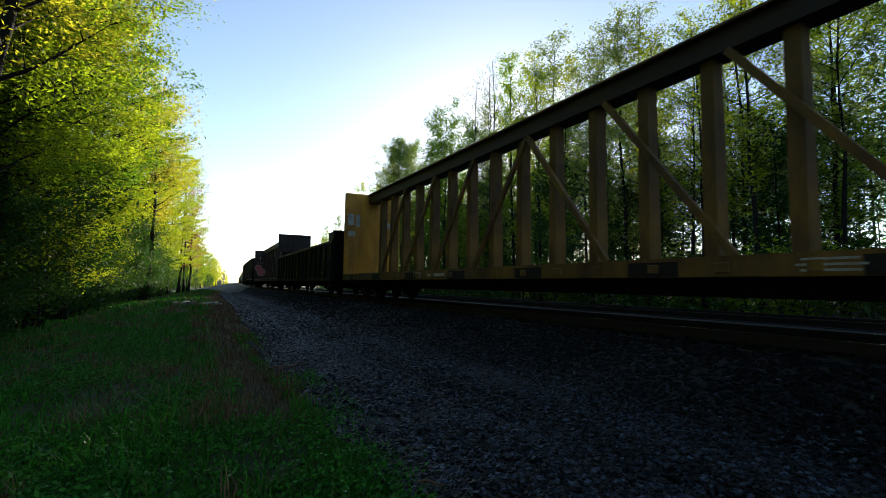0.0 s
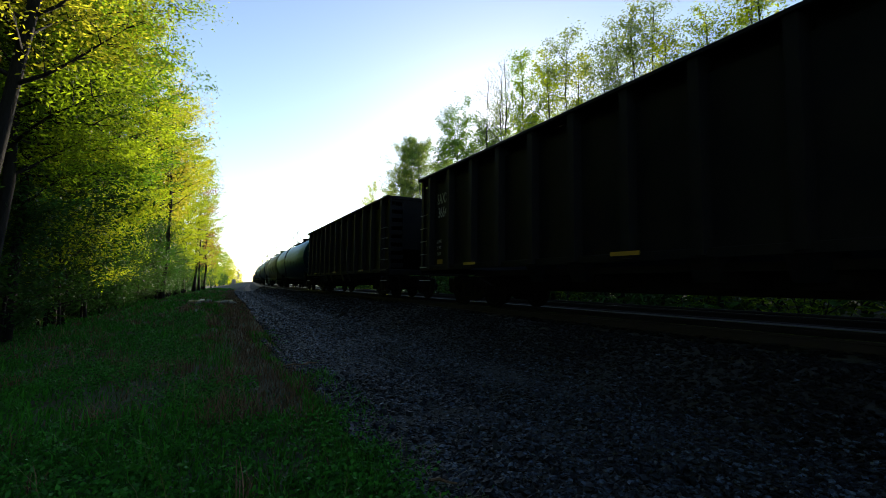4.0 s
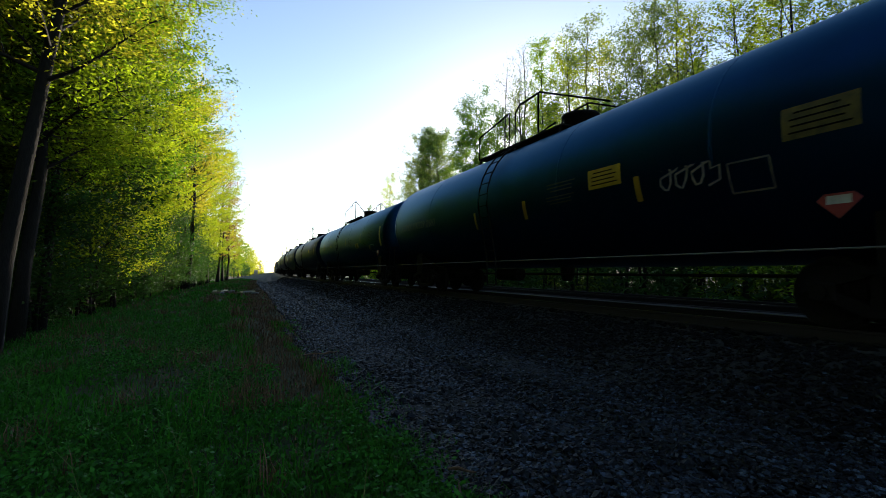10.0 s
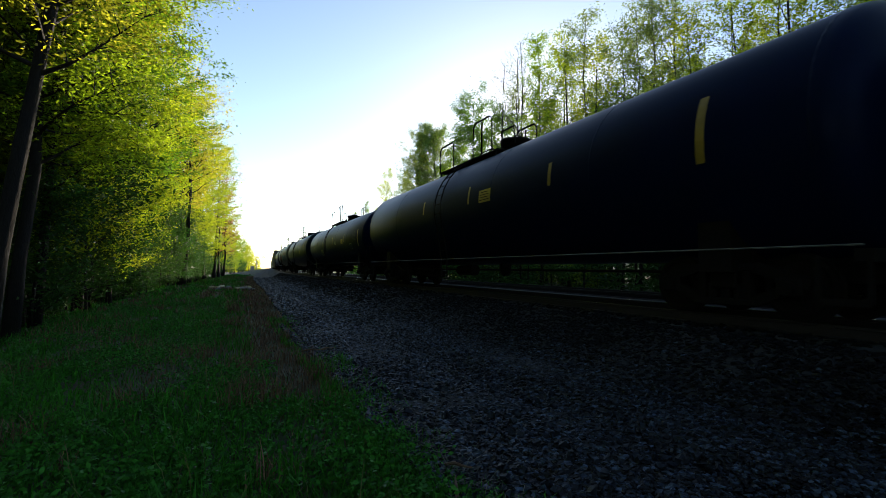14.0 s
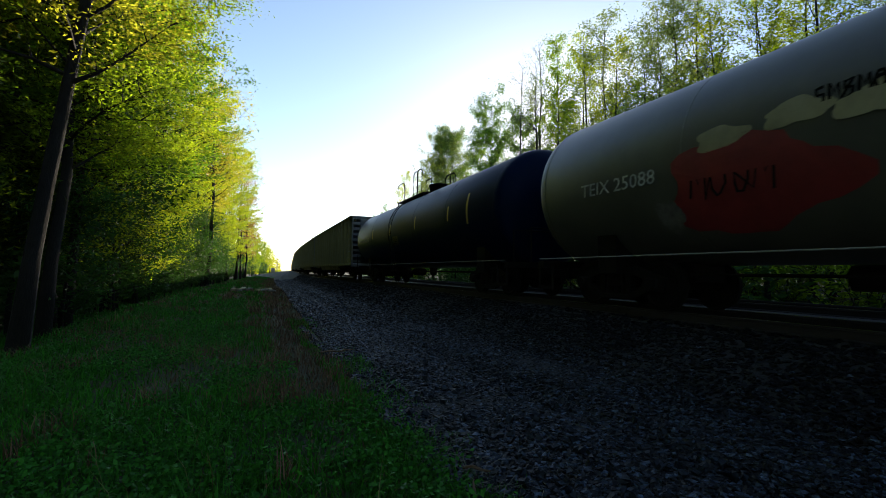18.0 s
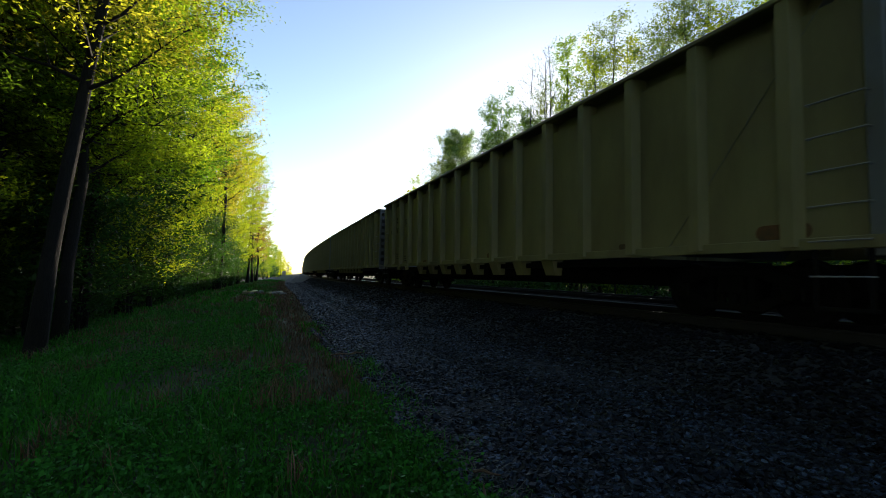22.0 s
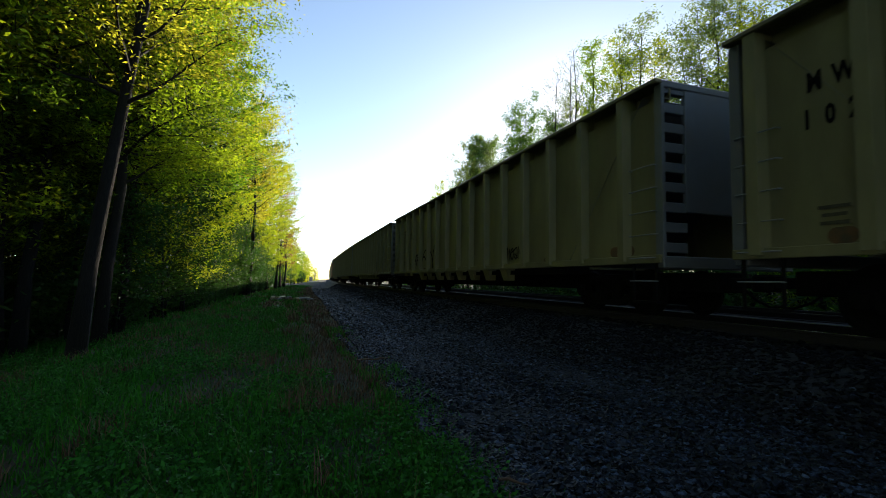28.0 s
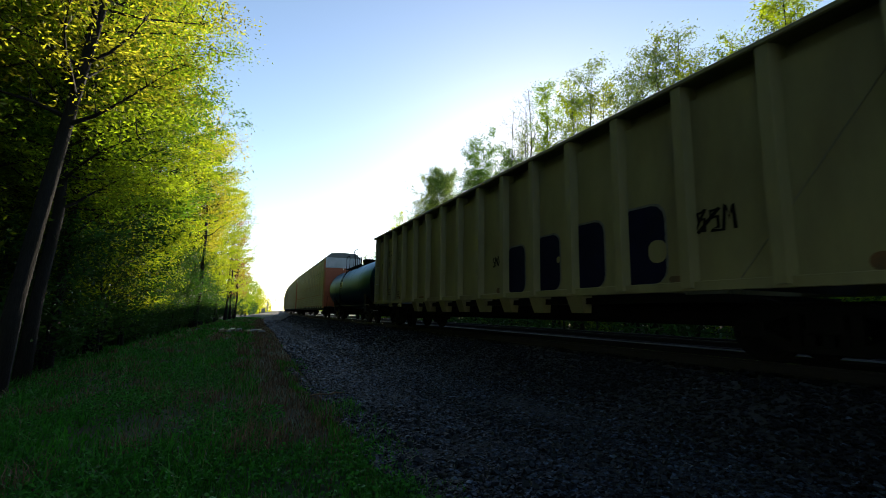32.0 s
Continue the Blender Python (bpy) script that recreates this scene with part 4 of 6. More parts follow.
def tank_car(length, r, mat, label, marks=(), text="", platform="short", rail_mat="under"):
    """A tank on stub sills with domed heads, cradles, a top platform with rails, ladders, side rails and stencils."""
    car = tagged(new("tank_car"), label, "tank car", "freight train")
    h, cz = length / 2, 0.97 + r
    body = h + 0.1
    car["body"] = body
    bm = bmesh.new()
    prof = [(-body - 0.0, 0.02)]
    for k in range(1, 9):
        a = k / 8 * math.pi / 2
        prof.append((-body + 0.62 * (1 - math.cos(a)), r * math.sin(a)))
    prof += [(y, r) for y in (-body / 2, 0, body / 2)]
    for k in range(8, 0, -1):
        a = k / 8 * math.pi / 2
        prof.append((body - 0.62 * (1 - math.cos(a)), r * math.sin(a)))
    prof.append((body, 0.02))
    lathe(bm, prof, "y", 48, (0, 0, cz))
    shell = part("tank", bm, mat, car, "", True)
    bm = bmesh.new()
    lathe(bm, [(-0.02, r), (-0.012, r + 0.004), (0.012, r + 0.004), (0.02, r)], "y", 48, (0, 0, cz))
    seam = part("weld_seam", bm, mat, car)
    seam.matrix_basis = pose(0, -body + 0.7, 0)
    for y in np.linspace(-body + 0.7, body - 0.7, 6)[1:]:
        more("weld_seam", seam, car, pose(0, y, 0))
    for s in (-1, 1):
        bm = bmesh.new()
        box(bm, -0.4, 0.4, s * h if s < 0 else h - 3.4, s * h + 3.4 if s < 0 else h, 0.66, 1.02, 0.02)
        box(bm, -1.5, 1.5, s * h - s * 0.2 - 0.1, s * h - s * 0.2 + 0.1, 0.92, 1.08, 0.01)
        part("stub_sill", bm, "under", car)
        bm = bmesh.new()
        y = s * (h - 2.1)
        for x in (-1.15, 1.15):
            q = [bm.verts.new(p) for p in ((x * 1.1, y - 0.25, 0.8), (x * 1.1, y + 0.25, 0.8), (x * 1.12, y + 0.25, cz - r * 0.45), (x * 1.12, y - 0.25, cz - r * 0.45), (x * 0.1, y - 0.25, 0.75), (x * 0.1, y + 0.25, 0.75), (x * 0.1, y + 0.25, cz - r + 0.05), (x * 0.1, y - 0.25, cz - r + 0.05))]
            for f in ((0, 1, 2, 3), (4, 7, 6, 5), (0, 3, 7, 4), (1, 5, 6, 2), (2, 6, 7, 3), (0, 4, 5, 1)):
                bm.faces.new([q[i] for i in f])
        bmesh.ops.recalc_face_normals(bm, faces=bm.faces[:])
        part("saddle", bm, mat if mat == "cream" else "under", car)
        # end hand rail and its stanchions, end platform, sill step
        bm = bmesh.new()
        y = s * (h + 0.2)
        tube(bm, [(-1.5, y, 1.05), (-1.5, y, 1.9), (-0.9, y + s * 0.05, 1.9), (0.9, y + s * 0.05, 1.9), (1.5, y, 1.9), (1.5, y, 1.05)], 0.022, 6)
        part("end_rail", bm, rail_mat, car)
        bm = bmesh.new()
        for d in (-0.25, 0.25):
            beam(bm, (-1.5, s * (h - 0.4) + d, 1.0), (-1.5, s * (h - 0.4) + d, 0.45), 0.03, 0.05)
        beam(bm, (-1.5, s * (h - 0.4) - 0.25, 0.46), (-1.5, s * (h - 0.4) + 0.25, 0.46), 0.03, 0.08)
        part("sill_step", bm, rail_mat, car)
    for s in (-1, 1):
        bm = bmesh.new()
        tube(bm, [(s * 1.52, -h + 0.2, 1.12), (s * 1.52, h - 0.2, 1.12)], 0.014 if mat != "cream" else 0.026, 6)
        part("side_rail", bm, rail_mat if mat == "cream" else "galv" if mat == "grey_tank" else "faded", car)
    # centre: manway, fittings, walk, guard rails, ladders
    bm = bmesh.new()
    lathe(bm, [(cz + r - 0.1, 0.42), (cz + r + 0.26, 0.42), (cz + r + 0.28, 0.47), (cz + r + 0.36, 0.47), (cz + r + 0.40, 0.3), (cz + r + 0.40, 0.01)], "z", 20, (0, -0.5, 0))
    part("manway", bm, mat if mat == "cream" else "under", car, "", True)
    bm = bmesh.new()
    lathe(bm, [(cz + r - 0.05, 0.12), (cz + r + 0.34, 0.12), (cz + r + 0.36, 0.06)], "z", 12, (0.25, 0.6, 0))
    lathe(bm, [(cz + r - 0.05, 0.09), (cz + r + 0.25, 0.09), (cz + r + 0.27, 0.04)], "z", 12, (-0.2, 1.15, 0))
    part("valve", bm, "under", car)
    y0, y1 = (-0.8, 3.2) if platform != "mid" else (-3.0, 2.2)
    zt = cz + r * 0.955
    fine = rail_mat if mat == "cream" else "under"
    for s in (-1, 1):
        bm = bmesh.new()
        box(bm, s * 0.62 - 0.22, s * 0.62 + 0.22, y0, y1, zt, zt + 0.04)
        for y in (y0 + 0.1, (y0 + y1) / 2, y1 - 0.1):
            beam(bm, (s * 0.8, y, zt), (s * 0.86, y, cz + r * 0.8), 0.05, 0.05)
        part("walkway", bm, fine, car)
        x = s * 0.82
        frames = [[(y1, 0), (y1, 0.72), (y1 - 1.7, 0.98), (y1 - 1.7, 0)], [(y0 + 2.0, 0), (y0 + 2.0, 0.9), (y0 + 1.8, 1.05), (y0 + 0.9, 1.1), (y0 - 1.5, 0.05)]]
        if platform == "short":
            frames = [[(y1, 0), (y1, 0.8), (y1 - 0.15, 0.92), (y1 - 1.0, 0.92), (y1 - 1.1, 0.8), (y1 - 1.1, 0)], [(y0 + 1.5, 0), (y0 + 1.5, 1.0), (y0 + 1.35, 1.12), (y0 + 0.5, 1.12), (y0 + 0.35, 1.0), (y0 + 0.35, 0)], [(y0 - 0.2, 0), (y0 - 0.2, 0.45), (y0 - 0.8, 0.45), (y0 - 0.9, -0.05)]]
        for f in frames:
            bm = bmesh.new()
            tube(bm, [(x, y, zt + 0.02 + z) for y, z in f], 0.026, 6)
            part("guard_rail", bm, fine, car)
        bm = bmesh.new()
        tube(bm, [(x, y0 + 0.95, zt), (x, y0 + 0.95, zt + 1.08)], 0.03, 6)
        part("rail_post", bm, fine, car)
    for s in (-1, 1):
        bm = bmesh.new()
        y0 = 1.2
        for d in (-0.22, 0.22):
            pts = [(s * 1.55, y0 + d, 0.5), (s * 1.57, y0 + d, 1.2), (s * (r + 0.12), y0 + d, cz - 0.1)]
            for k in range(1, 7):
                a = math.radians(11 * k)
                pts.append((s * (r + 0.12) * math.cos(a), y0 + d, cz + (r + 0.1) * math.sin(a)))
            tube(bm, pts, 0.02, 6)
        for k in range(13):
            z = 0.5 + k * (cz + r * 0.8 - 0.5) / 12
            dx = math.sqrt(max(0.05, (r + 0.12) ** 2 - max(0, z - cz) ** 2)) if z > cz else 1.57 + (r - 1.45) * max(0, z - 1.2) / (cz - 1.2)
            tube(bm, [(s * dx, y0 - 0.22, z), (s * dx, y0 + 0.22, z)], 0.014, 5)
        part("ladder", bm, rail_mat if mat == "cream" else "under", car)
    # underside: outlet valve and brake reservoir
    bm = bmesh.new()
    lathe(bm, [(0.62, 0.1), (0.72, 0.16), (cz - r + 0.05, 0.2)], "z", 12)
    tube(bm, [(0.6, 3.0, 0.78), (0.6, 4.2, 0.78)], 0.2, 12)
    tube(bm, [(-0.55, -h + 3, 0.8), (-0.55, h - 3, 0.8)], 0.03, 6)
    part("bottom_outlet", bm, "under", car)
    if text:
        wide = mat == "grey_tank"
        thin = Matrix.Diagonal((1.05, 1, 1, 1))
        letters("stencil", text, 0.36, pose(-r - 0.008, body - (2.85 if wide else 2.55), 2.42 if wide else 2.5, 90, 0, -90) @ thin, "white" if wide else "stencil_pale", car)
    for kind, y, z, w, hh, *rest in marks:
        tank_mark(car, r, cz, kind, y, z, w, hh, rest[0] if rest else "")
    common(car, h, h - 2.1)
    return car


def autorack_car(length, label):
    car = tagged(new("autorack_car"), label, "freight car", "freight train")
    h, w, top = length / 2, 1.5, 5.75
    bm = bmesh.new()
    box(bm, -w, w, -h, h, 0.85, 1.15, 0.02)
    part("deck", bm, "under", car)
    for s in (-1, 1):
        for row in range(4):
            z = 1.2 + row * 0.98
            bm = bmesh.new()
            for k in range(18):
                y = -h + 0.9 + (length - 1.8) * (k + 0.5) / 18
                d = (length - 1.8) / 36 - 0.02
                for j in range(5):
                    zz = z + 0.03 + j * 0.185
                    box(bm, s * w - 0.02, s * w + 0.02 + s * 0.02 * (j % 2), y - d, y + d, zz, zz + 0.15)
            part("side_panel", bm, "rack", car)
        bm = bmesh.new()
        box(bm, s * w + s * 0.02 - 0.04, s * w + s * 0.02 + 0.04, -0.05, 0.05, 1.0, 5.2)
        first = part("side_post", bm, "rack", car)
        first.matrix_basis = pose(0, -h + 0.9, 0)
        for k in range(1, 19):
            more("side_post", first, car, pose(0, -h + 0.9 + (length - 1.8) * k / 18, 0))
    bm = bmesh.new()
    prof = [(-w, 5.15), (-w, 5.3), (-w * 0.72, 5.66), (0, top), (w * 0.72, 5.66), (w, 5.3), (w, 5.15)]
    rings = [[bm.verts.new((x, y, z)) for x, z in prof] for y in (-h, h)]
    for k in range(6):
        bm.faces.new((rings[0][k], rings[0][k + 1], rings[1][k + 1], rings[1][k]))
    bm.faces.new(rings[0][::-1])
    bm.faces.new(rings[1])
    part("roof", bm, "galv", car)
    for s in (-1, 1):
        bm = bmesh.new()
        y = s * (h - 0.05)
        for x0, x1 in ((-w, -0.02), (0.02, w)):
            box(bm, x0, x1, y - 0.05, y + 0.05, 1.1, 4.4, 0.02)
        for x in (-w + 0.02, w - 0.02):
            box(bm, x - 0.04, x + 0.04, y - s * 0.85 if s > 0 else y, y if s > 0 else y + 0.85, 1.0, 5.2)
        part("end_door", bm, "orange", car)
        bm = bmesh.new()
        box(bm, -w, w, y - 0.055, y + 0.055, 4.4, 5.3, 0.02)
        part("end_cap", bm, "white_end", car)
        ladder(car, -w - 0.02, y - s * 0.5 - 0.2, y - s * 0.5 + 0.2, 1.2, 5.0, 10)
    common(car, h, h - 3.0)
    return car


# ---- the train: each car with the place of its far end along the line at the clip's start ----
SPEED = 18.42
TRAIN = []


def add(car, far, length):
    TRAIN.append((car, far - length / 2))


def train():
    add(centerbeam_car(24.4, "yellow_car", label="empty yellow centre-beam flat car with rust stains"), 21.9, 24.4)
    add(gondola_car(18.7, "black steel gondola car with raised ends"), 42.6, 18.7)
    add(centerbeam_car(24.7, "brown_car", label="empty red-brown centre-beam flat car with graffiti"), 68.7, 24.7)
    a = black_hopper("36641", "black ribbed open-top hopper car")
    add(a, 87.5, 16.8)
    add(black_hopper("36623", "black ribbed open-top hopper car with white stencils"), 107.5, 16.8)
    S = [("strip", y, 2.62, 0.10, 0.5) for y in (6.4, 2.7, -0.95, -4.5)]
    last = ("strip", -7.0, 2.75, 0.12, 0.95)
    specs = [
        (127.65, 18.8, 1.70, "black_tank", "black tank car with teal graffiti on its head and pale tags", "", "short",
         [("tag", 0.0, 2.6, 0.8, 0.4, "stencil_dim"), ("tag", -2.1, 2.4, 0.8, 0.4, "stencil_dim"), ("tag", -3.9, 2.3, 0.8, 0.4, "stencil_dim"), ("tag", -5.1, 2.12, 1.1, 0.5, "stencil_dim"), ("tag", -6.4, 2.4, 1.5, 0.6, "stencil_dim"), ("lines", 7.4, 2.55, 0.9, 0.2), ("strip", -5.6, 2.75, 0.1, 0.2),
          ("head", 0.0, 3.1, 1.75, 0.006, "pink"), ("head", 0.0, 2.8, 1.95, 0.012, "teal"), ("head", 0.38, 2.68, 1.15, 0.02, "black_tank"), ("head", 0.3, 2.98, 0.26, 0.028, "red_paint"), ("head", 0.0, 2.12, 0.5, 0.026, "faded")]),
        (146.3, 17.2, 1.69, "cream", "cream tank car with black tags and a white side rail", "", "sloped",
         [("blob", -1.47, 2.14, 1.1, 0.75, "teal"), ("blob", -0.89, 2.2, 0.5, 0.25, "teal"), ("panel", -2.62, 2.24, 0.9, 0.3), ("tag", -4.87, 2.42, 1.0, 0.5, "dark_paint"), ("tag", -4.82, 2.25, 0.6, 0.3, "dark_paint"), ("frame", -4.87, 2.05, 0.6, 0.32, "faded_dim"),
          ("plate", -4.87, 2.05, 0.54, 0.27, "dark_paint"), ("tag", 6.28, 2.2, 1.4, 0.4, "dark_paint"), ("strip", -3.46, 2.6, 0.05, 0.4)]),
        (164.55, 17.0, 1.65, "black_tank", "glossy black tank car with yellow strips", "ECUX 431010", "sloped", S[:3] + [("strip", -3.35, 2.62, 0.10, 0.5), ("strip", -7.3, 2.75, 0.12, 0.95), ("lines", 3.72, 2.56, 0.95, 0.26, "stripe"), ("lines", -1.65, 2.5, 0.8, 0.2), ("panel", -4.1, 2.5, 0.8, 0.32, "stripe_dim"), ("frame", -5.3, 2.1, 0.55, 0.36, "faded_dim"), ("lines", -6.3, 2.85, 1.3, 0.55)]),
        (183.25, 17.6, 1.66, "black_tank", "glossy black tank car with a dim yellow panel", "", "sloped", [("strip", y, 2.66, 0.10, 0.5) for y in (5.16, 1.5, -2.1)] + [("strip", 7.95, 2.75, 0.12, 0.95), ("word", 6.5, 2.46, 1.8, 0.3, "worn_stencil"), last, ("panel", -2.62, 2.5, 0.75, 0.3, "stripe_dim")]),
        (202.7, 18.2, 1.73, "black_tank", "dark tank car with pale streaks, stencils and a placard", "XOMX 100229", "sloped",
         [("strip", 1.88, 2.25, 0.1, 0.45), ("strip", -0.49, 2.28, 0.12, 0.42), ("strip", -3.77, 2.25, 0.12, 0.42), ("panel", -3.04, 2.58, 0.8, 0.36), ("lines", -1.83, 2.62, 0.9, 0.22), ("lines", -1.78, 2.36, 0.9, 0.2), ("tag", -4.76, 2.32, 1.1, 0.5), ("frame", -5.6, 2.14, 0.55, 0.4, "faded"), ("strip", -7.25, 2.9, 0.14, 0.85), ("panel", -6.45, 2.66, 0.8, 0.4, "stripe_dim"), ("end_lines", -0.36, 3.2, 0.42, 0.72, "faded"), ("placard", -6.5, 1.7, 0.46, 0.46), ("tag", 4.97, 2.5, 0.8, 0.3)]),
        (222.1, 18.2, 1.65, "black_tank", "black tank car with yellow strips and a placard", "", "sloped",
         S + [("strip", -8.17, 2.5, 0.22, 0.9), ("lines", 7.22, 2.6, 1.2, 0.2, "white"), ("lines", 3.77, 2.6, 0.8, 0.25, "stripe"), ("lines", -2.04, 2.45, 0.9, 0.45), ("panel", -3.66, 2.25, 0.7, 0.26), ("lines", -5.44, 2.2, 0.6, 0.3), ("panel", -6.16, 2.05, 0.25, 0.2), ("frame", -6.66, 2.0, 0.55, 0.36), ("placard", -7.33, 1.78, 0.46, 0.46), ("lines", -6.49, 2.6, 0.9, 0.5)]),
        (241.0, 17.7, 1.65, "blue_tank", "dull blue-grey tank car with a yellow panel", "", "short", [last, ("panel", -3.66, 2.7, 0.7, 0.3), ("lines", -6.18, 2.7, 0.9, 0.5), ("strip", 2.72, 2.6, 0.08, 0.3)]),
        (259.4, 17.2, 1.67, "blue_tank", "dull blue-grey tank car with yellow panel and white frame", "", "mid", [("strip", -7.33, 2.85, 0.14, 0.8), ("panel", -3.72, 2.33, 0.7, 0.3), ("frame", -5.11, 2.1, 0.5, 0.32), ("lines", -6.39, 2.72, 1.1, 0.6), ("lines", -5.03, 2.62, 0.25, 0.1, "white"), ("strip", -4.5, 2.55, 0.1, 0.35)]),
        (279.8, 19.5, 1.71, "dull_tank", "black tank car with yellow strips", "", "short", [("strip", 2.62, 2.9, 0.09, 0.45), ("strip", -0.67, 2.9, 0.09, 0.5), ("strip", -4.29, 2.85, 0.1, 0.5), ("strip", -7.75, 2.87, 0.14, 1.0), ("panel", -1.57, 2.77, 0.6, 0.34)]),
        (299.7, 18.8, 1.57, "dull_tank", "black tank car with yellow strips and pale stencils", "MOBX 36335", "short",
         S + [("strip", -7.93, 2.45, 0.14, 0.9), ("panel", 3.25, 1.95, 0.9, 0.45, "cream_paint"), ("lines", -1.94, 2.42, 0.6, 0.24, "white"), ("panel", -3.93, 2.44, 0.55, 0.3), ("frame", -6.21, 2.06, 0.5, 0.3), ("lines", -7.07, 2.57, 0.85, 0.6), ("lines", -7.43, 2.3, 0.3, 0.2)]),
        (320.0, 18.6, 1.65, "green_tank", "dark olive tank car with yellow strips", "", "short", S + [last, ("panel", -3.66, 2.4, 0.7, 0.3)]),
        (340.8, 19.0, 1.69, "grey_tank", "grey tank car with large red, cream and teal graffiti", "TEIX 25088", "sloped",
         [("blob", 4.45, 2.08, 2.5, 1.35, "red_paint"), ("blob", 4.7, 2.78, 0.8, 0.34, "cream_paint"), ("blob", 3.7, 2.85, 0.8, 0.34, "cream_paint"), ("blob", 2.85, 2.75, 0.9, 0.36, "cream_paint"), ("tag", 3.0, 2.95, 1.0, 0.25, "dark_paint"), ("tag", 4.6, 2.2, 1.3, 0.6, "dark_paint"), ("blob", 5.75, 1.75, 0.5, 0.5, "faded"),
          ("blob", 2.1, 2.2, 1.1, 0.7, "orange_paint"), ("tag", 1.6, 2.3, 1.2, 0.5, "red_paint"), ("blob", 0.9, 2.35, 1.2, 0.7, "orange_paint"), ("blob", -0.4, 2.3, 1.4, 0.8, "teal"), ("tag", -0.3, 2.5, 1.5, 0.4, "orange_paint"), ("blob", -1.9, 2.2, 1.3, 0.95, "teal"), ("tag", -1.9, 2.25, 1.2, 0.8, "dark_paint"), ("blob", -3.3, 2.2, 1.4, 0.95, "teal"), ("tag", -3.3, 2.25, 1.3, 0.8, "dark_paint"),
          ("blob", -4.8, 2.15, 1.5, 0.9, "faded"), ("tag", -4.8, 2.2, 1.4, 0.8, "dark_paint"), ("tag", -4.2, 2.75, 3.2, 0.2, "red_paint"), ("blob", -6.3, 2.2, 1.3, 0.8, "teal")]),
        (360.6, 18.5, 1.70, "dull_tank", "plain black tank car with yellow strips", "SHPX 211505", "short", [("strip", 4.9, 2.77, 0.10, 0.5), ("strip", 1.5, 2.74, 0.12, 0.5), ("panel", 0.75, 2.2, 0.8, 0.4, "stripe_dim"), ("strip", -2.1, 2.75, 0.1, 0.5), ("strip", -5.5, 2.75, 0.1, 0.5), last]),
    ]
    for far, ln, r, mat, label, text, plat, marks in specs:
        add(tank_car(ln, r, mat, label, marks, text, plat, "white" if mat == "cream" else "under"), far, ln)
    words = ("102949", "102890", "103073", "103070", "102575", "103026", "102526", "102823", "102822", "102812", "102511")
    tags = {3: "small scrawl", 5: "scrawl", 7: "wide scrawl", 8: "scrawl", 9: "small scrawl", 10: "blocks"}
    for k, wd in enumerate(words):
        add(tan_hopper(wd, tags.get(k, "")), 383.8 + 22.83 * k, 21.4)
    add(tank_car(14.0, 1.45, "black_tank", "small black tank car with tall top rails", [("panel", 1.57, 2.6, 0.7, 0.4)], "", "short"), 627.6, 14.0)
    far = 629.2
    for k in range(5):
        add(autorack_car(27.4, "yellow autorack car with orange and white end doors"), far + 27.4, 27.4)
        far += 28.6


# ---- trees ----
def limb_points(rnd, a, d, length, n=4, sag=0.0, wander=0.18):
    pts, p, d = [Vector(a)], Vector(a), Vector(d).normalized()
    for k in range(n):
        d = (d + Vector((rnd.uniform(-wander, wander), rnd.uniform(-wander, wander), rnd.uniform(-wander, wander) + sag))).normalized()
        p = p + d * (length / n)
        pts.append(p.copy())
    return pts


def leaf_quads(rng, centres, size, squash=0.6):
    """Pointed four-cornered leaves, turned at random, at the centres."""
    n = len(centres)
    a = rng.normal(size=(n, 3))
    a[:, 2] *= 0.55
    a /= np.linalg.norm(a, axis=1)[:, None]
    b = np.cross(a, rng.normal(size=(n, 3)))
    b /= np.linalg.norm(b, axis=1)[:, None]
    s = size * rng.uniform(0.6, 1.25, size=(n, 1))
    c = np.asarray(centres)
    v = np.stack([c - a * s, c + b * s * squash * 0.5 - a * s * 0.1, c + a * s, c - b * s * squash * 0.5 - a * s * 0.1], 1).reshape(-1, 3)
    return v, np.arange(4 * n).reshape(n, 4)


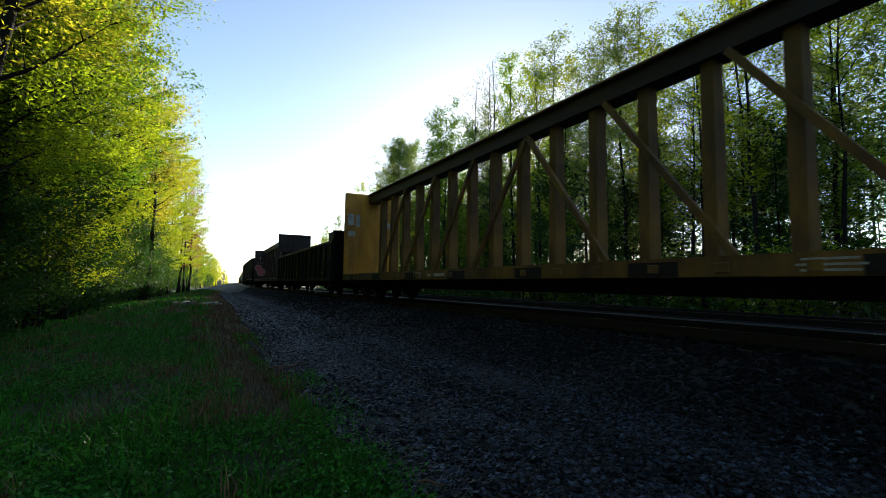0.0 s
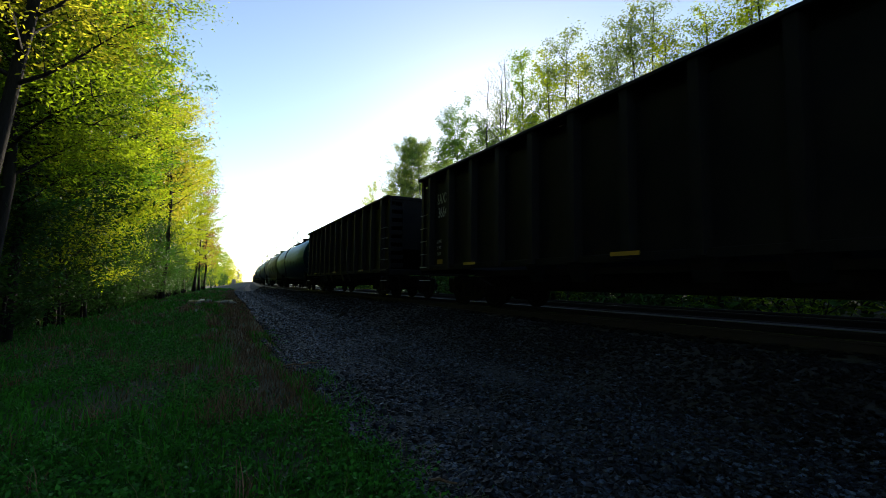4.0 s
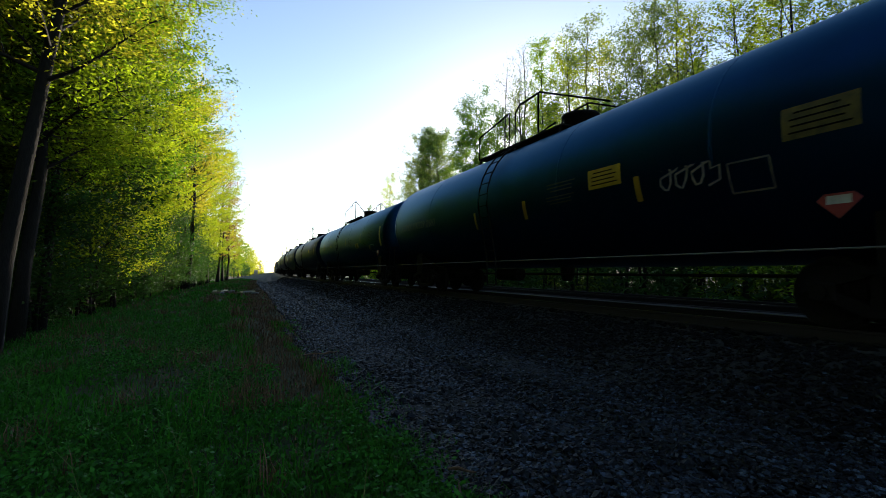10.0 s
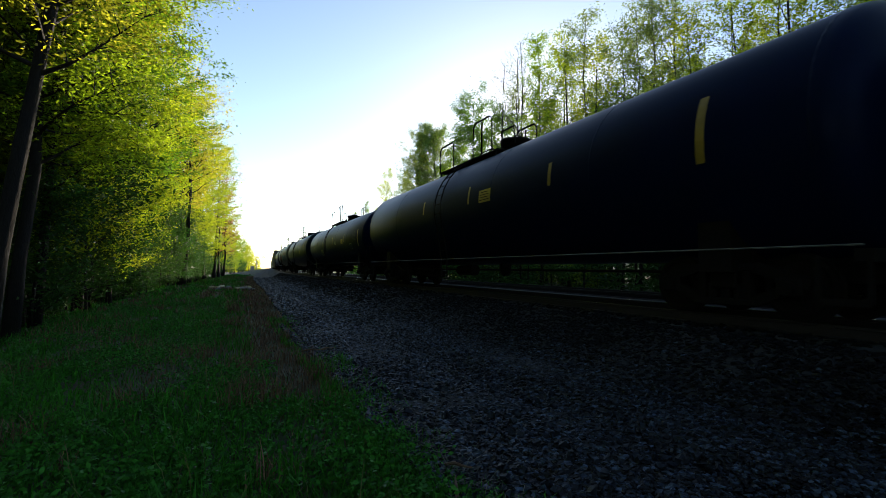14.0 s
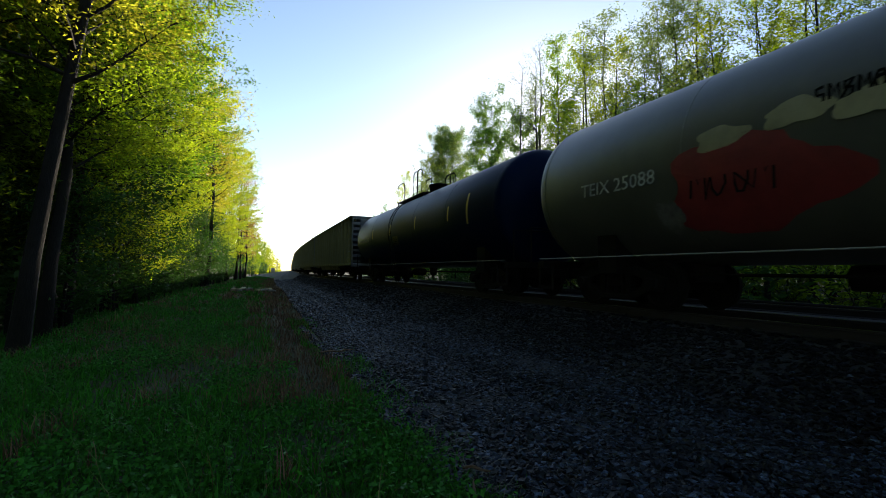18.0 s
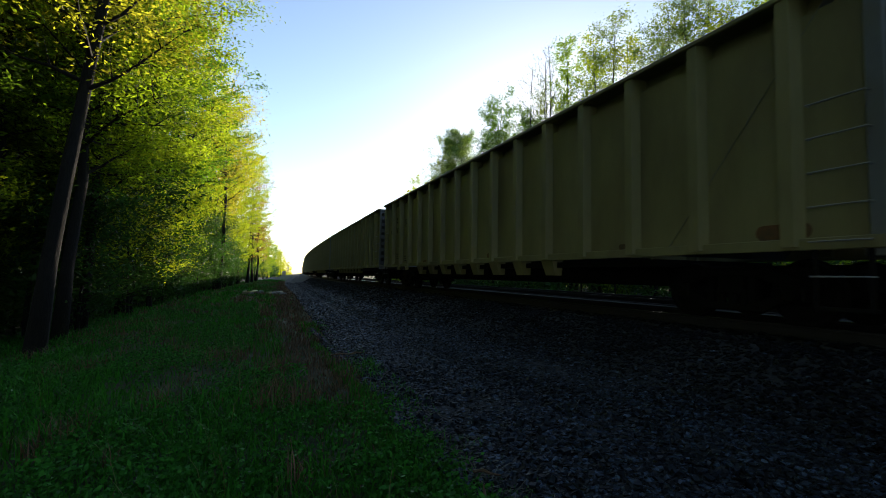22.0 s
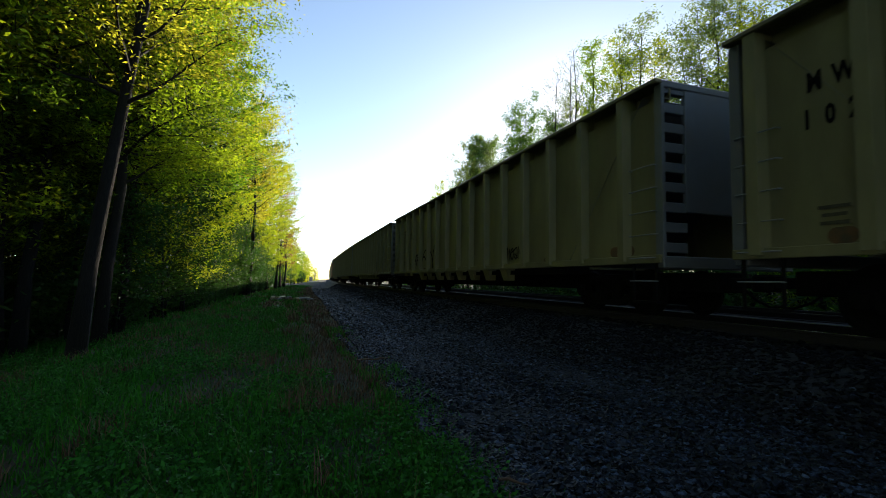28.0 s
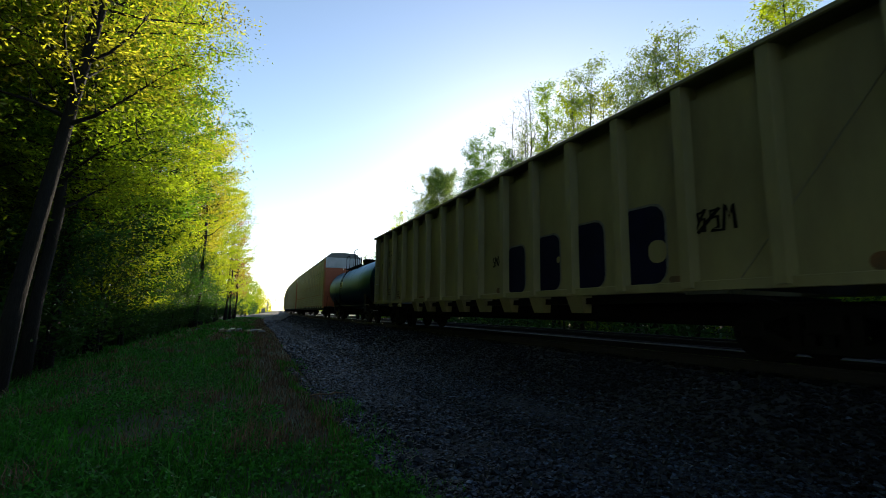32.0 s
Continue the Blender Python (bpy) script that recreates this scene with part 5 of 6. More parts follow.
def tree(name, seed, height, base, radius, leaves, size, leaf, label, trunk_r=0.2, limbs=26, shape="round", cluster=0.42, bare=0.0, lean=0.0, flat=1.0):
    """A tapered trunk with limbs and twigs in one mesh, and a crown of many small leaves in another."""
    rnd, rng = random.Random(seed), np.random.default_rng(seed)
    t = tagged(new(name), label, "tree")
    bm = bmesh.new()
    n = 9
    pts = []
    bx = by = 0.0
    for k in range(n + 1):
        bx += rnd.uniform(-0.18, 0.18) * height / 22
        by += rnd.uniform(-0.18, 0.18) * height / 22
        pts.append(Vector((bx + lean * k / n, by, height * 0.97 * k / n - 0.3)))
    rad = [trunk_r * (1.25 if k == 0 else 1.0) * (1 - 0.93 * (k / n) ** 0.9) + 0.012 for k in range(n + 1)]
    tube(bm, pts, rad, 9)
    anchor, weight = [], []
    for k in range(limbs):
        f = (k + rnd.random()) / limbs
        z = base + (height * 0.96 - base) * f
        i = min(n - 1, int(z / (height * 0.97) * n))
        a = pts[i].lerp(pts[i + 1], z / (height * 0.97) * n - i)
        if shape == "round":
            reach = radius * (0.35 + 0.75 * math.sin(math.pi * min(1, 0.12 + 0.80 * f)) ** 0.8)
        elif shape == "cone":
            reach = radius * (1.08 - 0.85 * f)
        else:
            reach = radius * (0.55 + 0.5 * math.sin(math.pi * f) - 0.25 * f)
        reach *= rnd.uniform(0.65, 1.15)
        ang = k * 2.399 + rnd.uniform(-0.4, 0.4)
        d = Vector((math.cos(ang), math.sin(ang), rnd.uniform(0.15, 0.75) + 0.5 * f))
        lp = limb_points(rnd, a, d, reach, 4, 0.03)
        r0 = max(0.014, rad[i] * 0.42)
        tube(bm, lp, [r0, r0 * 0.7, r0 * 0.45, r0 * 0.28, 0.007], 5, False)
        for j in range(1, 5):
            for _ in range(2 + (j > 1)):
                dd = (lp[j] - lp[j - 1]).normalized() + Vector((rnd.uniform(-1, 1), rnd.uniform(-1, 1), rnd.uniform(-0.5, 0.7)))
                tw = limb_points(rnd, lp[j], dd, reach * rnd.uniform(0.16, 0.34), 2)
                tube(bm, tw, [r0 * 0.25 + 0.005, 0.006, 0.004], 3, False)
                if rnd.random() > bare:
                    anchor += [tw[1], tw[2], tw[2] + (tw[2] - tw[1]) * 0.4]
                    weight += [0.6, 1.0, 0.7]
    part("trunk", bm, "bark", t, "", True)
    anchor = np.array([tuple(p) for p in anchor])
    w = np.array(weight) * rng.uniform(0, 1, len(weight)) ** 2.2
    pick = rng.choice(len(anchor), leaves, p=w / w.sum())
    c = anchor[pick] + rng.normal(size=(leaves, 3)) * np.array([1.0, 1.0, flat]) * cluster * rng.uniform(0.4, 1.3, (leaves, 1))
    c[:, 2] = np.maximum(c[:, 2], 0.15)
    v, f = leaf_quads(rng, c, size, 0.6 if shape == "column" else 0.74)
    o = new("crown", mesh_of("crown", v, f, leaf))
    o.parent = t
    return t


def bush(name, seed, height, radius, leaves, size, leaf, label):
    """Many thin stems from the ground with leaves along them."""
    rnd, rng = random.Random(seed), np.random.default_rng(seed)
    t = tagged(new(name), label, "bush")
    bm, anchor = bmesh.new(), []
    for k in range(16):
        a = rnd.uniform(0, 6.28)
        lp = limb_points(rnd, (rnd.uniform(-0.3, 0.3) * radius, rnd.uniform(-0.3, 0.3) * radius, -0.15), (math.cos(a) * 0.6 * radius / height * 1.6, math.sin(a) * 0.6 * radius / height * 1.6, 1), height * rnd.uniform(0.6, 1.05), 4, -0.05, 0.22)
        tube(bm, lp, [0.03, 0.022, 0.015, 0.01, 0.005], 4, False)
        anchor += lp[1:] + [lp[-1], lp[-2].lerp(lp[-1], 0.5)]
    part("stem", bm, "bark", t)
    anchor = np.array([tuple(p) for p in anchor])
    c = anchor[rng.integers(0, len(anchor), leaves)] + rng.normal(size=(leaves, 3)) * np.array([radius * 0.22, radius * 0.22, height * 0.1])
    c[:, 2] = np.maximum(c[:, 2], 0.05)
    v, f = leaf_quads(rng, c, size)
    o = new("foliage", mesh_of("foliage", v, f, leaf))
    o.parent = t
    return t


def plant(model, u, off, turn, scale, first):
    m = Matrix.Translation(along(u, off, ground_z(off))) @ Matrix.Rotation(turn, 4, "Z")
    if first:
        model.matrix_basis = m @ Matrix.Scale(scale, 4)
        return model
    c = copy_thing(model, m)
    c.scale = (scale, scale, scale)
    return c


def wood_tree(bank, used, rnd):
    def put(i, u, off, scale=1.0, turn=None):
        plant(bank[i], u, off, rnd.uniform(0, 6.28) if turn is None else turn, scale, i not in used)
        used.add(i)
    return put


def left_wood():
    rnd = random.Random(11)
    L = "tall spring tree with fresh yellow-green leaves at the wood's edge"
    kinds = [
        tree("broadleaf_tree", 1, 22, 4.6, 4.7, 34000, 0.095, "leaf_gold", L, 0.25, 44, cluster=0.36, flat=0.4),
        tree("broadleaf_tree", 2, 20, 4.2, 4.3, 32000, 0.095, "leaf_green", L, 0.20, 42, cluster=0.36, flat=0.4),
        tree("broadleaf_tree", 3, 23, 4.8, 4.2, 34000, 0.066, "leaf_green", "tall leaning tree with small fresh green leaves", 0.165, 40, cluster=0.38, lean=1.5, flat=0.45),
        tree("broadleaf_tree", 4, 17, 3.2, 4.2, 28000, 0.10, "leaf_deep", "leafy deep green tree at the wood's edge", 0.17, 38, cluster=0.36, flat=0.35),
        tree("broadleaf_tree", 5, 21, 8.0, 3.8, 5000, 0.13, "leaf_olive", "thinly leaved tree with bare twigs", 0.24, 32, bare=0.3),
        tree("broadleaf_tree", 9, 19, 4.0, 3.2, 2600, 0.13, "leaf_red", "tree with bare twigs and reddish young leaves", 0.2, 34, bare=0.45),
        tree("broadleaf_tree", 15, 22, 6.0, 4.0, 30000, 0.06, "leaf_olive", "tall leaning tree with olive young leaves and tassels", 0.175, 38, cluster=0.36, lean=1.1, flat=0.6),
    ]
    deep = [
        tree("woodland_tree", 51, 21, 4.0, 4.6, 3800, 0.24, "leaf_gold", "yellow-green tree further into the wood", 0.2, 26),
        tree("woodland_tree", 52, 19, 3.0, 4.2, 3800, 0.24, "leaf_green", "green tree further into the wood", 0.17, 26),
        tree("woodland_tree", 53, 22, 6.0, 4.2, 3200, 0.22, "leaf_olive", "thin olive tree further into the wood", 0.22, 26),
    ]
    low = [
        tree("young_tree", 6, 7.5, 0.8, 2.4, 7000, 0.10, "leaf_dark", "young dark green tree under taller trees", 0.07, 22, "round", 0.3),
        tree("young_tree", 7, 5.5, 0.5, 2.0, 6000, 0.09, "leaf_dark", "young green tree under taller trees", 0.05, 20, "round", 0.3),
        tree("young_tree", 8, 9.5, 1.5, 2.4, 7000, 0.10, "leaf_green", "slim green sapling at the wood's edge", 0.08, 24, "column", 0.3),
    ]
    bright = [
        tree("young_tree", 10, 10, 2.2, 2.9, 12000, 0.085, "leaf_gold", "young tree with bright yellow-green leaves among the trunks", 0.08, 30, cluster=0.34, flat=0.4),
        tree("young_tree", 12, 11, 2.6, 3.0, 12000, 0.085, "leaf_green", "young tree with fresh green leaves among the trunks", 0.08, 30, cluster=0.34, flat=0.4),
    ]
    put, put_low, put_deep = wood_tree(kinds, set(), rnd), wood_tree(low, set(), rnd), wood_tree(deep, set(), rnd)
    put_bright = wood_tree(bright, set(), rnd)
    for u, off, i, k in ((11.0, -9.4, 1, 1.0), (12.6, -8.2, 0, 1.05), (13.4, -10.5, 0, 1.15), (14.8, -7.4, 1, 0.95), (16.4, -9.2, 0, 1.1), (17.6, -6.4, 1, 0.9), (19.2, -8.0, 0, 1.05),
                         (21.0, -6.2, 0, 0.9), (22.8, -7.8, 1, 1.05), (24.8, -5.9, 0, 0.85), (27.5, -6.3, 1, 0.9), (9.4, -11.8, 1, 1.2), (12.0, -13.5, 0, 1.25), (16.0, -13.0, 1, 1.25), (20.5, -12.0, 0, 1.2), (31, -6.0, 0, 0.8), (35, -5.8, 1, 0.8)):
        put_bright(i, u, off, k)
    for u, off, k in ((18.9, -5.8, 1.2), (26.0, -5.6, 0.95)):
        put_low(0, u, off, k)
    # low growth that hides the foot of the wood further on
    for k in range(20):
        put_low(k % 2, 38 + k * 3.6 + rnd.uniform(-1, 1), rnd.uniform(-5.8, -4.9) + 0.012 * k * 3.6, rnd.uniform(0.6, 0.95))
    # the big trunks nearest the verge, leaning out over it
    put(6, 13.2, -4.75, 1.0, 0.1)
    put(2, 15.6, -4.85, 0.95, 0.3)
    put(2, 17.6, -5.0, 0.85, -0.4)
    put(4, 15.4, -7.2, 0.95)
    for u, off, s, turn in ((15.4, -6.6, 1.0, 1.2), (20.4, -6.3, 1.0, 0.6)):
        put(2, u, off, s, turn)
    for u, off, i, s in ((10.0, -9.5, 3, 0.95), (19.5, -7.0, 3, 1.0), (22, -6.9, 1, 1.0), (25, -7.3, 0, 1.0),
                         (29, -6.7, 1, 1.05), (33, -7.1, 0, 1.0), (37, -6.5, 3, 1.15), (41, -6.7, 0, 1.02), (46, -6.9, 1, 1.0),
                         (51.5, -4.4, 4, 1.0), (53, -4.6, 4, 0.95), (56, -5.3, 0, 0.95), (61, -4.8, 1, 0.92), (67, -4.3, 0, 0.84), (73, -4.1, 1, 0.84), (80, -3.4, 4, 0.95),
                         (86, -3.0, 5, 0.95), (93, -2.8, 5, 1.0), (101, -3.6, 0, 0.75), (112, -5, 1, 0.7), (126, -5, 0, 0.65), (142, -5, 1, 0.65), (160, -5, 3, 0.7), (180, -5, 1, 0.6), (205, -5, 0, 0.6), (235, -5, 1, 0.6), (265, -5, 0, 0.6)):
        put(i, u, off, s)
    for u, off, i, s in ((5.5, -8.6, 3, 0.9), (7.5, -9.6, 1, 0.95), (9.0, -11.8, 3, 1.0), (11.6, -8.8, 1, 0.9), (12.6, -10.8, 0, 1.0), (14.8, -9.4, 3, 0.95), (17.5, -9.0, 1, 1.0), (20.5, -9.8, 0, 1.0)):
        put(i, u, off, s)
    for k in range(44):
        put_deep(rnd.choice((0, 0, 1, 2)), 5 + k * 2.5 + rnd.uniform(-1, 1), rnd.uniform(-19, -10), rnd.uniform(0.85, 1.05))
    for k in range(20):
        put_deep(rnd.choice((0, 1)), 4 + k * 5 + rnd.uniform(-2, 2), rnd.uniform(-32, -21), rnd.uniform(0.9, 1.1))
    # unseen trees added behind the eye to cut the skylight
    for k in range(22):
        put_deep(rnd.choice((0, 1)), 6 - k * 3.4 + rnd.uniform(-1, 1), rnd.uniform(-12, -6.5), rnd.uniform(0.9, 1.05))
    for k in range(26):
        put_low(rnd.choice((0, 0, 1, 2)), 18 + k * 2.3 + rnd.uniform(-1, 1), rnd.uniform(-7.0, -4.8), rnd.uniform(0.55, 1.05))
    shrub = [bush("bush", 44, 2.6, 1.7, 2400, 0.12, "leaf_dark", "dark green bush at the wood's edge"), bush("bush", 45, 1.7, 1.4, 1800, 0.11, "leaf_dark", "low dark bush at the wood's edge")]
    put_shrub = wood_tree(shrub, set(), rnd)
    for k in range(24):
        put_shrub(rnd.choice((0, 1)), 14 + k * 2.6 + rnd.uniform(-1.2, 1.2), rnd.uniform(-11, -6.2), rnd.uniform(0.7, 1.3))
    for k in range(26):
        put_low(rnd.choice((0, 0, 2)), 10 + k * 2.2, rnd.uniform(-14, -7.6), rnd.uniform(0.7, 1.2))
    for k in range(30):
        put_low(rnd.choice((0, 1)), 20 + k * 2.4 + rnd.uniform(-1, 1), rnd.uniform(-9.5, -6.6), rnd.uniform(0.5, 0.95))
    for k in range(16):
        put_low(rnd.choice((1, 2)), 80 + k * 9, rnd.uniform(-5.2, -4.4), rnd.uniform(0.7, 1.1))


def crest(u, off=24.0):
    """The height to which the wood across the line rises, place by place; rows further back rise behind the same outline."""
    k = off / 24.0
    h = float(np.interp(u / k, (-40, 8, 13, 15.5, 16.8, 18, 20, 22.5, 24.4, 26, 27.5, 30, 33, 36, 38, 40, 44, 48, 51, 55, 60, 64, 68, 76, 84, 97, 140),
                        (20, 19.5, 18.5, 16.7, 15.5, 19, 19.7, 18.8, 16.5, 20.5, 21.5, 21, 22, 23.5, 22, 19, 19.5, 17.5, 17, 20, 21, 18.5, 18, 19, 17, 15.5, 12)))
    return min(24.0, 1.6 + (h - 1.6) * (1 + (k - 1) * 0.75))


def right_wood():
    rnd = random.Random(23)
    L = "slender tall tree with a light crown of small leaves"
    tall = (21, 19, 22, 18, 20, 20, 22, 20)
    kinds = [
        tree("slender_tree", 31, 21, 8, 2.9, 5600, 0.115, "leaf_pale", L, 0.15, 32, "column", 0.30),
        tree("slender_tree", 32, 19, 5, 2.6, 6200, 0.115, "leaf_green", L, 0.13, 30, "column", 0.30),
        tree("slender_tree", 33, 22, 7, 2.9, 900, 0.09, "leaf_pale", "slender tree with bare upright twigs and few leaves", 0.15, 44, "column", 0.25, 0.5),
        tree("slender_tree", 34, 18, 3, 2.7, 6200, 0.115, "leaf_pale", "slender pale tree leafy down the trunk", 0.13, 30, "column", 0.32),
        tree("slender_tree", 35, 20, 6, 2.9, 5700, 0.115, "leaf_gold", "slender tree with yellow-green spring leaves", 0.14, 30, "column", 0.30),
        tree("slender_tree", 36, 20, 6, 3.3, 17000, 0.115, "leaf_pale", "broad spring tree with a full pale green crown", 0.17, 38, "round", 0.32),
        tree("slender_tree", 37, 22, 4, 2.0, 9500, 0.115, "leaf_green", "narrow upright tree with a dense green crown", 0.15, 36, "column", 0.28),
        tree("slender_tree", 38, 20, 4, 3.2, 16000, 0.12, "leaf_deep", "full dark green tree among paler ones", 0.16, 36, "round", 0.34),
    ]
    low = [bush("bush", 41, 3.2, 1.9, 2600, 0.12, "leaf_green", "green bush in the undergrowth"),
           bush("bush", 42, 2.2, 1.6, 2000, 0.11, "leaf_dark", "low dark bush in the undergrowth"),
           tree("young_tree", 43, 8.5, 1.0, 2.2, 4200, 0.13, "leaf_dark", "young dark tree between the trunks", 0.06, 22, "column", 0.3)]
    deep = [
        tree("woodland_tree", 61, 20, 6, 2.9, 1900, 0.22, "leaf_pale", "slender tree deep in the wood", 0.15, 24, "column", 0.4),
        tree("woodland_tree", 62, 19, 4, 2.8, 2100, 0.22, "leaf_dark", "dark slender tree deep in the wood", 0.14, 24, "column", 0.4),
    ]
    put, put_low, put_deep = wood_tree(kinds, set(), rnd), wood_tree(low, set(), rnd), wood_tree(deep, set(), rnd)

    # the trees whose crowns make the outline: along, off, kind, height
    for u, off, i, top in ((108, 23.5, 3, 15.5), (97, 24, 3, 16.8), (83, 24, 4, 18.6), (77, 23.5, 4, 20.2), (72, 25, 1, 18.8), (66, 25, 5, 19.0), (60.5, 24, 5, 22.0), (58.0, 24.4, 5, 21.0), (55.5, 24.5, 5, 21.4),
                           (50, 25, 1, 17.6), (46.5, 24, 7, 19.4), (43.5, 23.5, 7, 21.4), (40.8, 25, 7, 19.0), (38.6, 24, 2, 23.8), (36.4, 24.4, 2, 24.8), (34.4, 23.6, 2, 22.4), (31.7, 24, 6, 23.2), (30.2, 25, 1, 21.0),
                           (28.3, 24, 4, 21.4), (26.8, 24.3, 0, 22.2), (25.6, 23.6, 4, 19.4), (22.8, 24, 0, 19.4), (21.4, 24.2, 0, 20.3), (20.0, 23.8, 3, 20.4), (18.6, 24.3, 0, 19.8), (17.5, 24, 4, 17.6),
                           (15.7, 24, 2, 17.0), (14.6, 23.5, 4, 17.2), (13.0, 24.2, 1, 18.8)):
        put(i, u, off, top * 0.955 / tall[i])

    def set_tree(u, off, lo=0.9, hi=1.03):
        # This cap sets how low the sun reaches on the left wood.
        most = 1.6 + 0.46 * off if 40 < u < 125 else 24.0
        if off > 27.5:
            put_deep(rnd.choice((0, 1)), u, off, min(most, (crest(u, off) - 0.6) * rnd.uniform(lo, hi)) / 20)
            return
        i = rnd.choice((0, 1, 6, 3, 4, 0, 4))
        put(i, u, off, min(most, crest(u, off) * rnd.uniform(lo, hi)) / tall[i])

    for k in range(14):
        set_tree(-8 + k * 1.5 + rnd.uniform(-0.6, 0.6), rnd.uniform(22.5, 26))
    for k in range(30):
        set_tree(12 + k * 2.6 + rnd.uniform(-0.7, 0.7), rnd.uniform(25, 27.4), 0.66, 0.86)
    for k in range(14):
        set_tree(100 + k * 6 + rnd.uniform(-2, 2), rnd.uniform(23, 27))
    for k in range(42):
        set_tree(-10 + k * 2.4 + rnd.uniform(-0.9, 0.9), rnd.uniform(28, 38), 0.68, 0.88)
    for k in range(26):
        set_tree(-12 + k * 4 + rnd.uniform(-2, 2), rnd.uniform(40, 56), 0.66, 0.86)
    for k in range(34):
        put_deep(rnd.choice((0, 1)), 10 + k * 3.4, rnd.uniform(58, 84), rnd.uniform(0.75, 0.92))
    # Low dark filler trees, added to block the low sun between the trunks.
    for k in range(64):
        put_deep(1, 9 + k * 0.8, rnd.uniform(26.5, 42), rnd.uniform(0.46, 0.64))
    # behind the eye: unseen trees, added to screen off skylight
    for k in range(16):
        set_tree(-12 - k * 4, rnd.uniform(22, 30))
    for k in range(40):
        put_low(rnd.choice((0, 1, 2, 0)), -4 + k * 2.3 + rnd.uniform(-1, 1), rnd.uniform(20.5, 27), rnd.uniform(0.7, 1.3))
    for k in range(24):
        put_low(2, -4 + k * 4 + rnd.uniform(-1, 1), rnd.uniform(26, 40), rnd.uniform(0.8, 1.3))


def thicket(name, seed, n, u0, u1, o0, o1, z1, mat, label, size=0.26):
    """The tangled growth deep in a wood, too dense to tell apart: leaves, thin stems."""
    rng = np.random.default_rng(seed)
    u, o = rng.uniform(u0, u1, n), rng.uniform(o0, o1, n)
    z = np.interp(o, (-60, -12, 19, 23, 32, 60), (-1.2, -0.9, -0.3, 0.4, 1.0, 3.6)) + z1 * rng.random(n) ** 1.25
    keep = np.array([noise.noise((a * 0.16, b * 0.16, c * 0.3)) for a, b, c in zip(u, o, z)]) > -0.12
    u, o, z = u[keep], o[keep], z[keep]
    c = np.stack([o + bend(u), u, z], 1)
    v, f = leaf_quads(rng, c, size)
    tagged(new(name, mesh_of(name, v, f, mat)), label, "undergrowth", kind="stuff")


def thickets():
    # Made 11.5 m tall to keep sun flecks off the ground.
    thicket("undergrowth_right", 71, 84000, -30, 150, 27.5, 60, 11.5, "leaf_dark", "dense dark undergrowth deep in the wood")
    # The bank's shade is in its leaf colour, darker than lit leaves.
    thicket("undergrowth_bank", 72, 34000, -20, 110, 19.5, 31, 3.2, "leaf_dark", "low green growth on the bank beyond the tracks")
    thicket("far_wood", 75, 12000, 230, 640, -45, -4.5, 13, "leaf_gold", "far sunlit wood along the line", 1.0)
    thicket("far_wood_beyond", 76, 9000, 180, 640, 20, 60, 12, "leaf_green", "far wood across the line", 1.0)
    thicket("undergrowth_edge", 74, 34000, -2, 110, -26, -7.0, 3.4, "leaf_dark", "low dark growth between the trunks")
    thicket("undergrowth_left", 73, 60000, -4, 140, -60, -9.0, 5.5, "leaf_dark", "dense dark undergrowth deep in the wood")


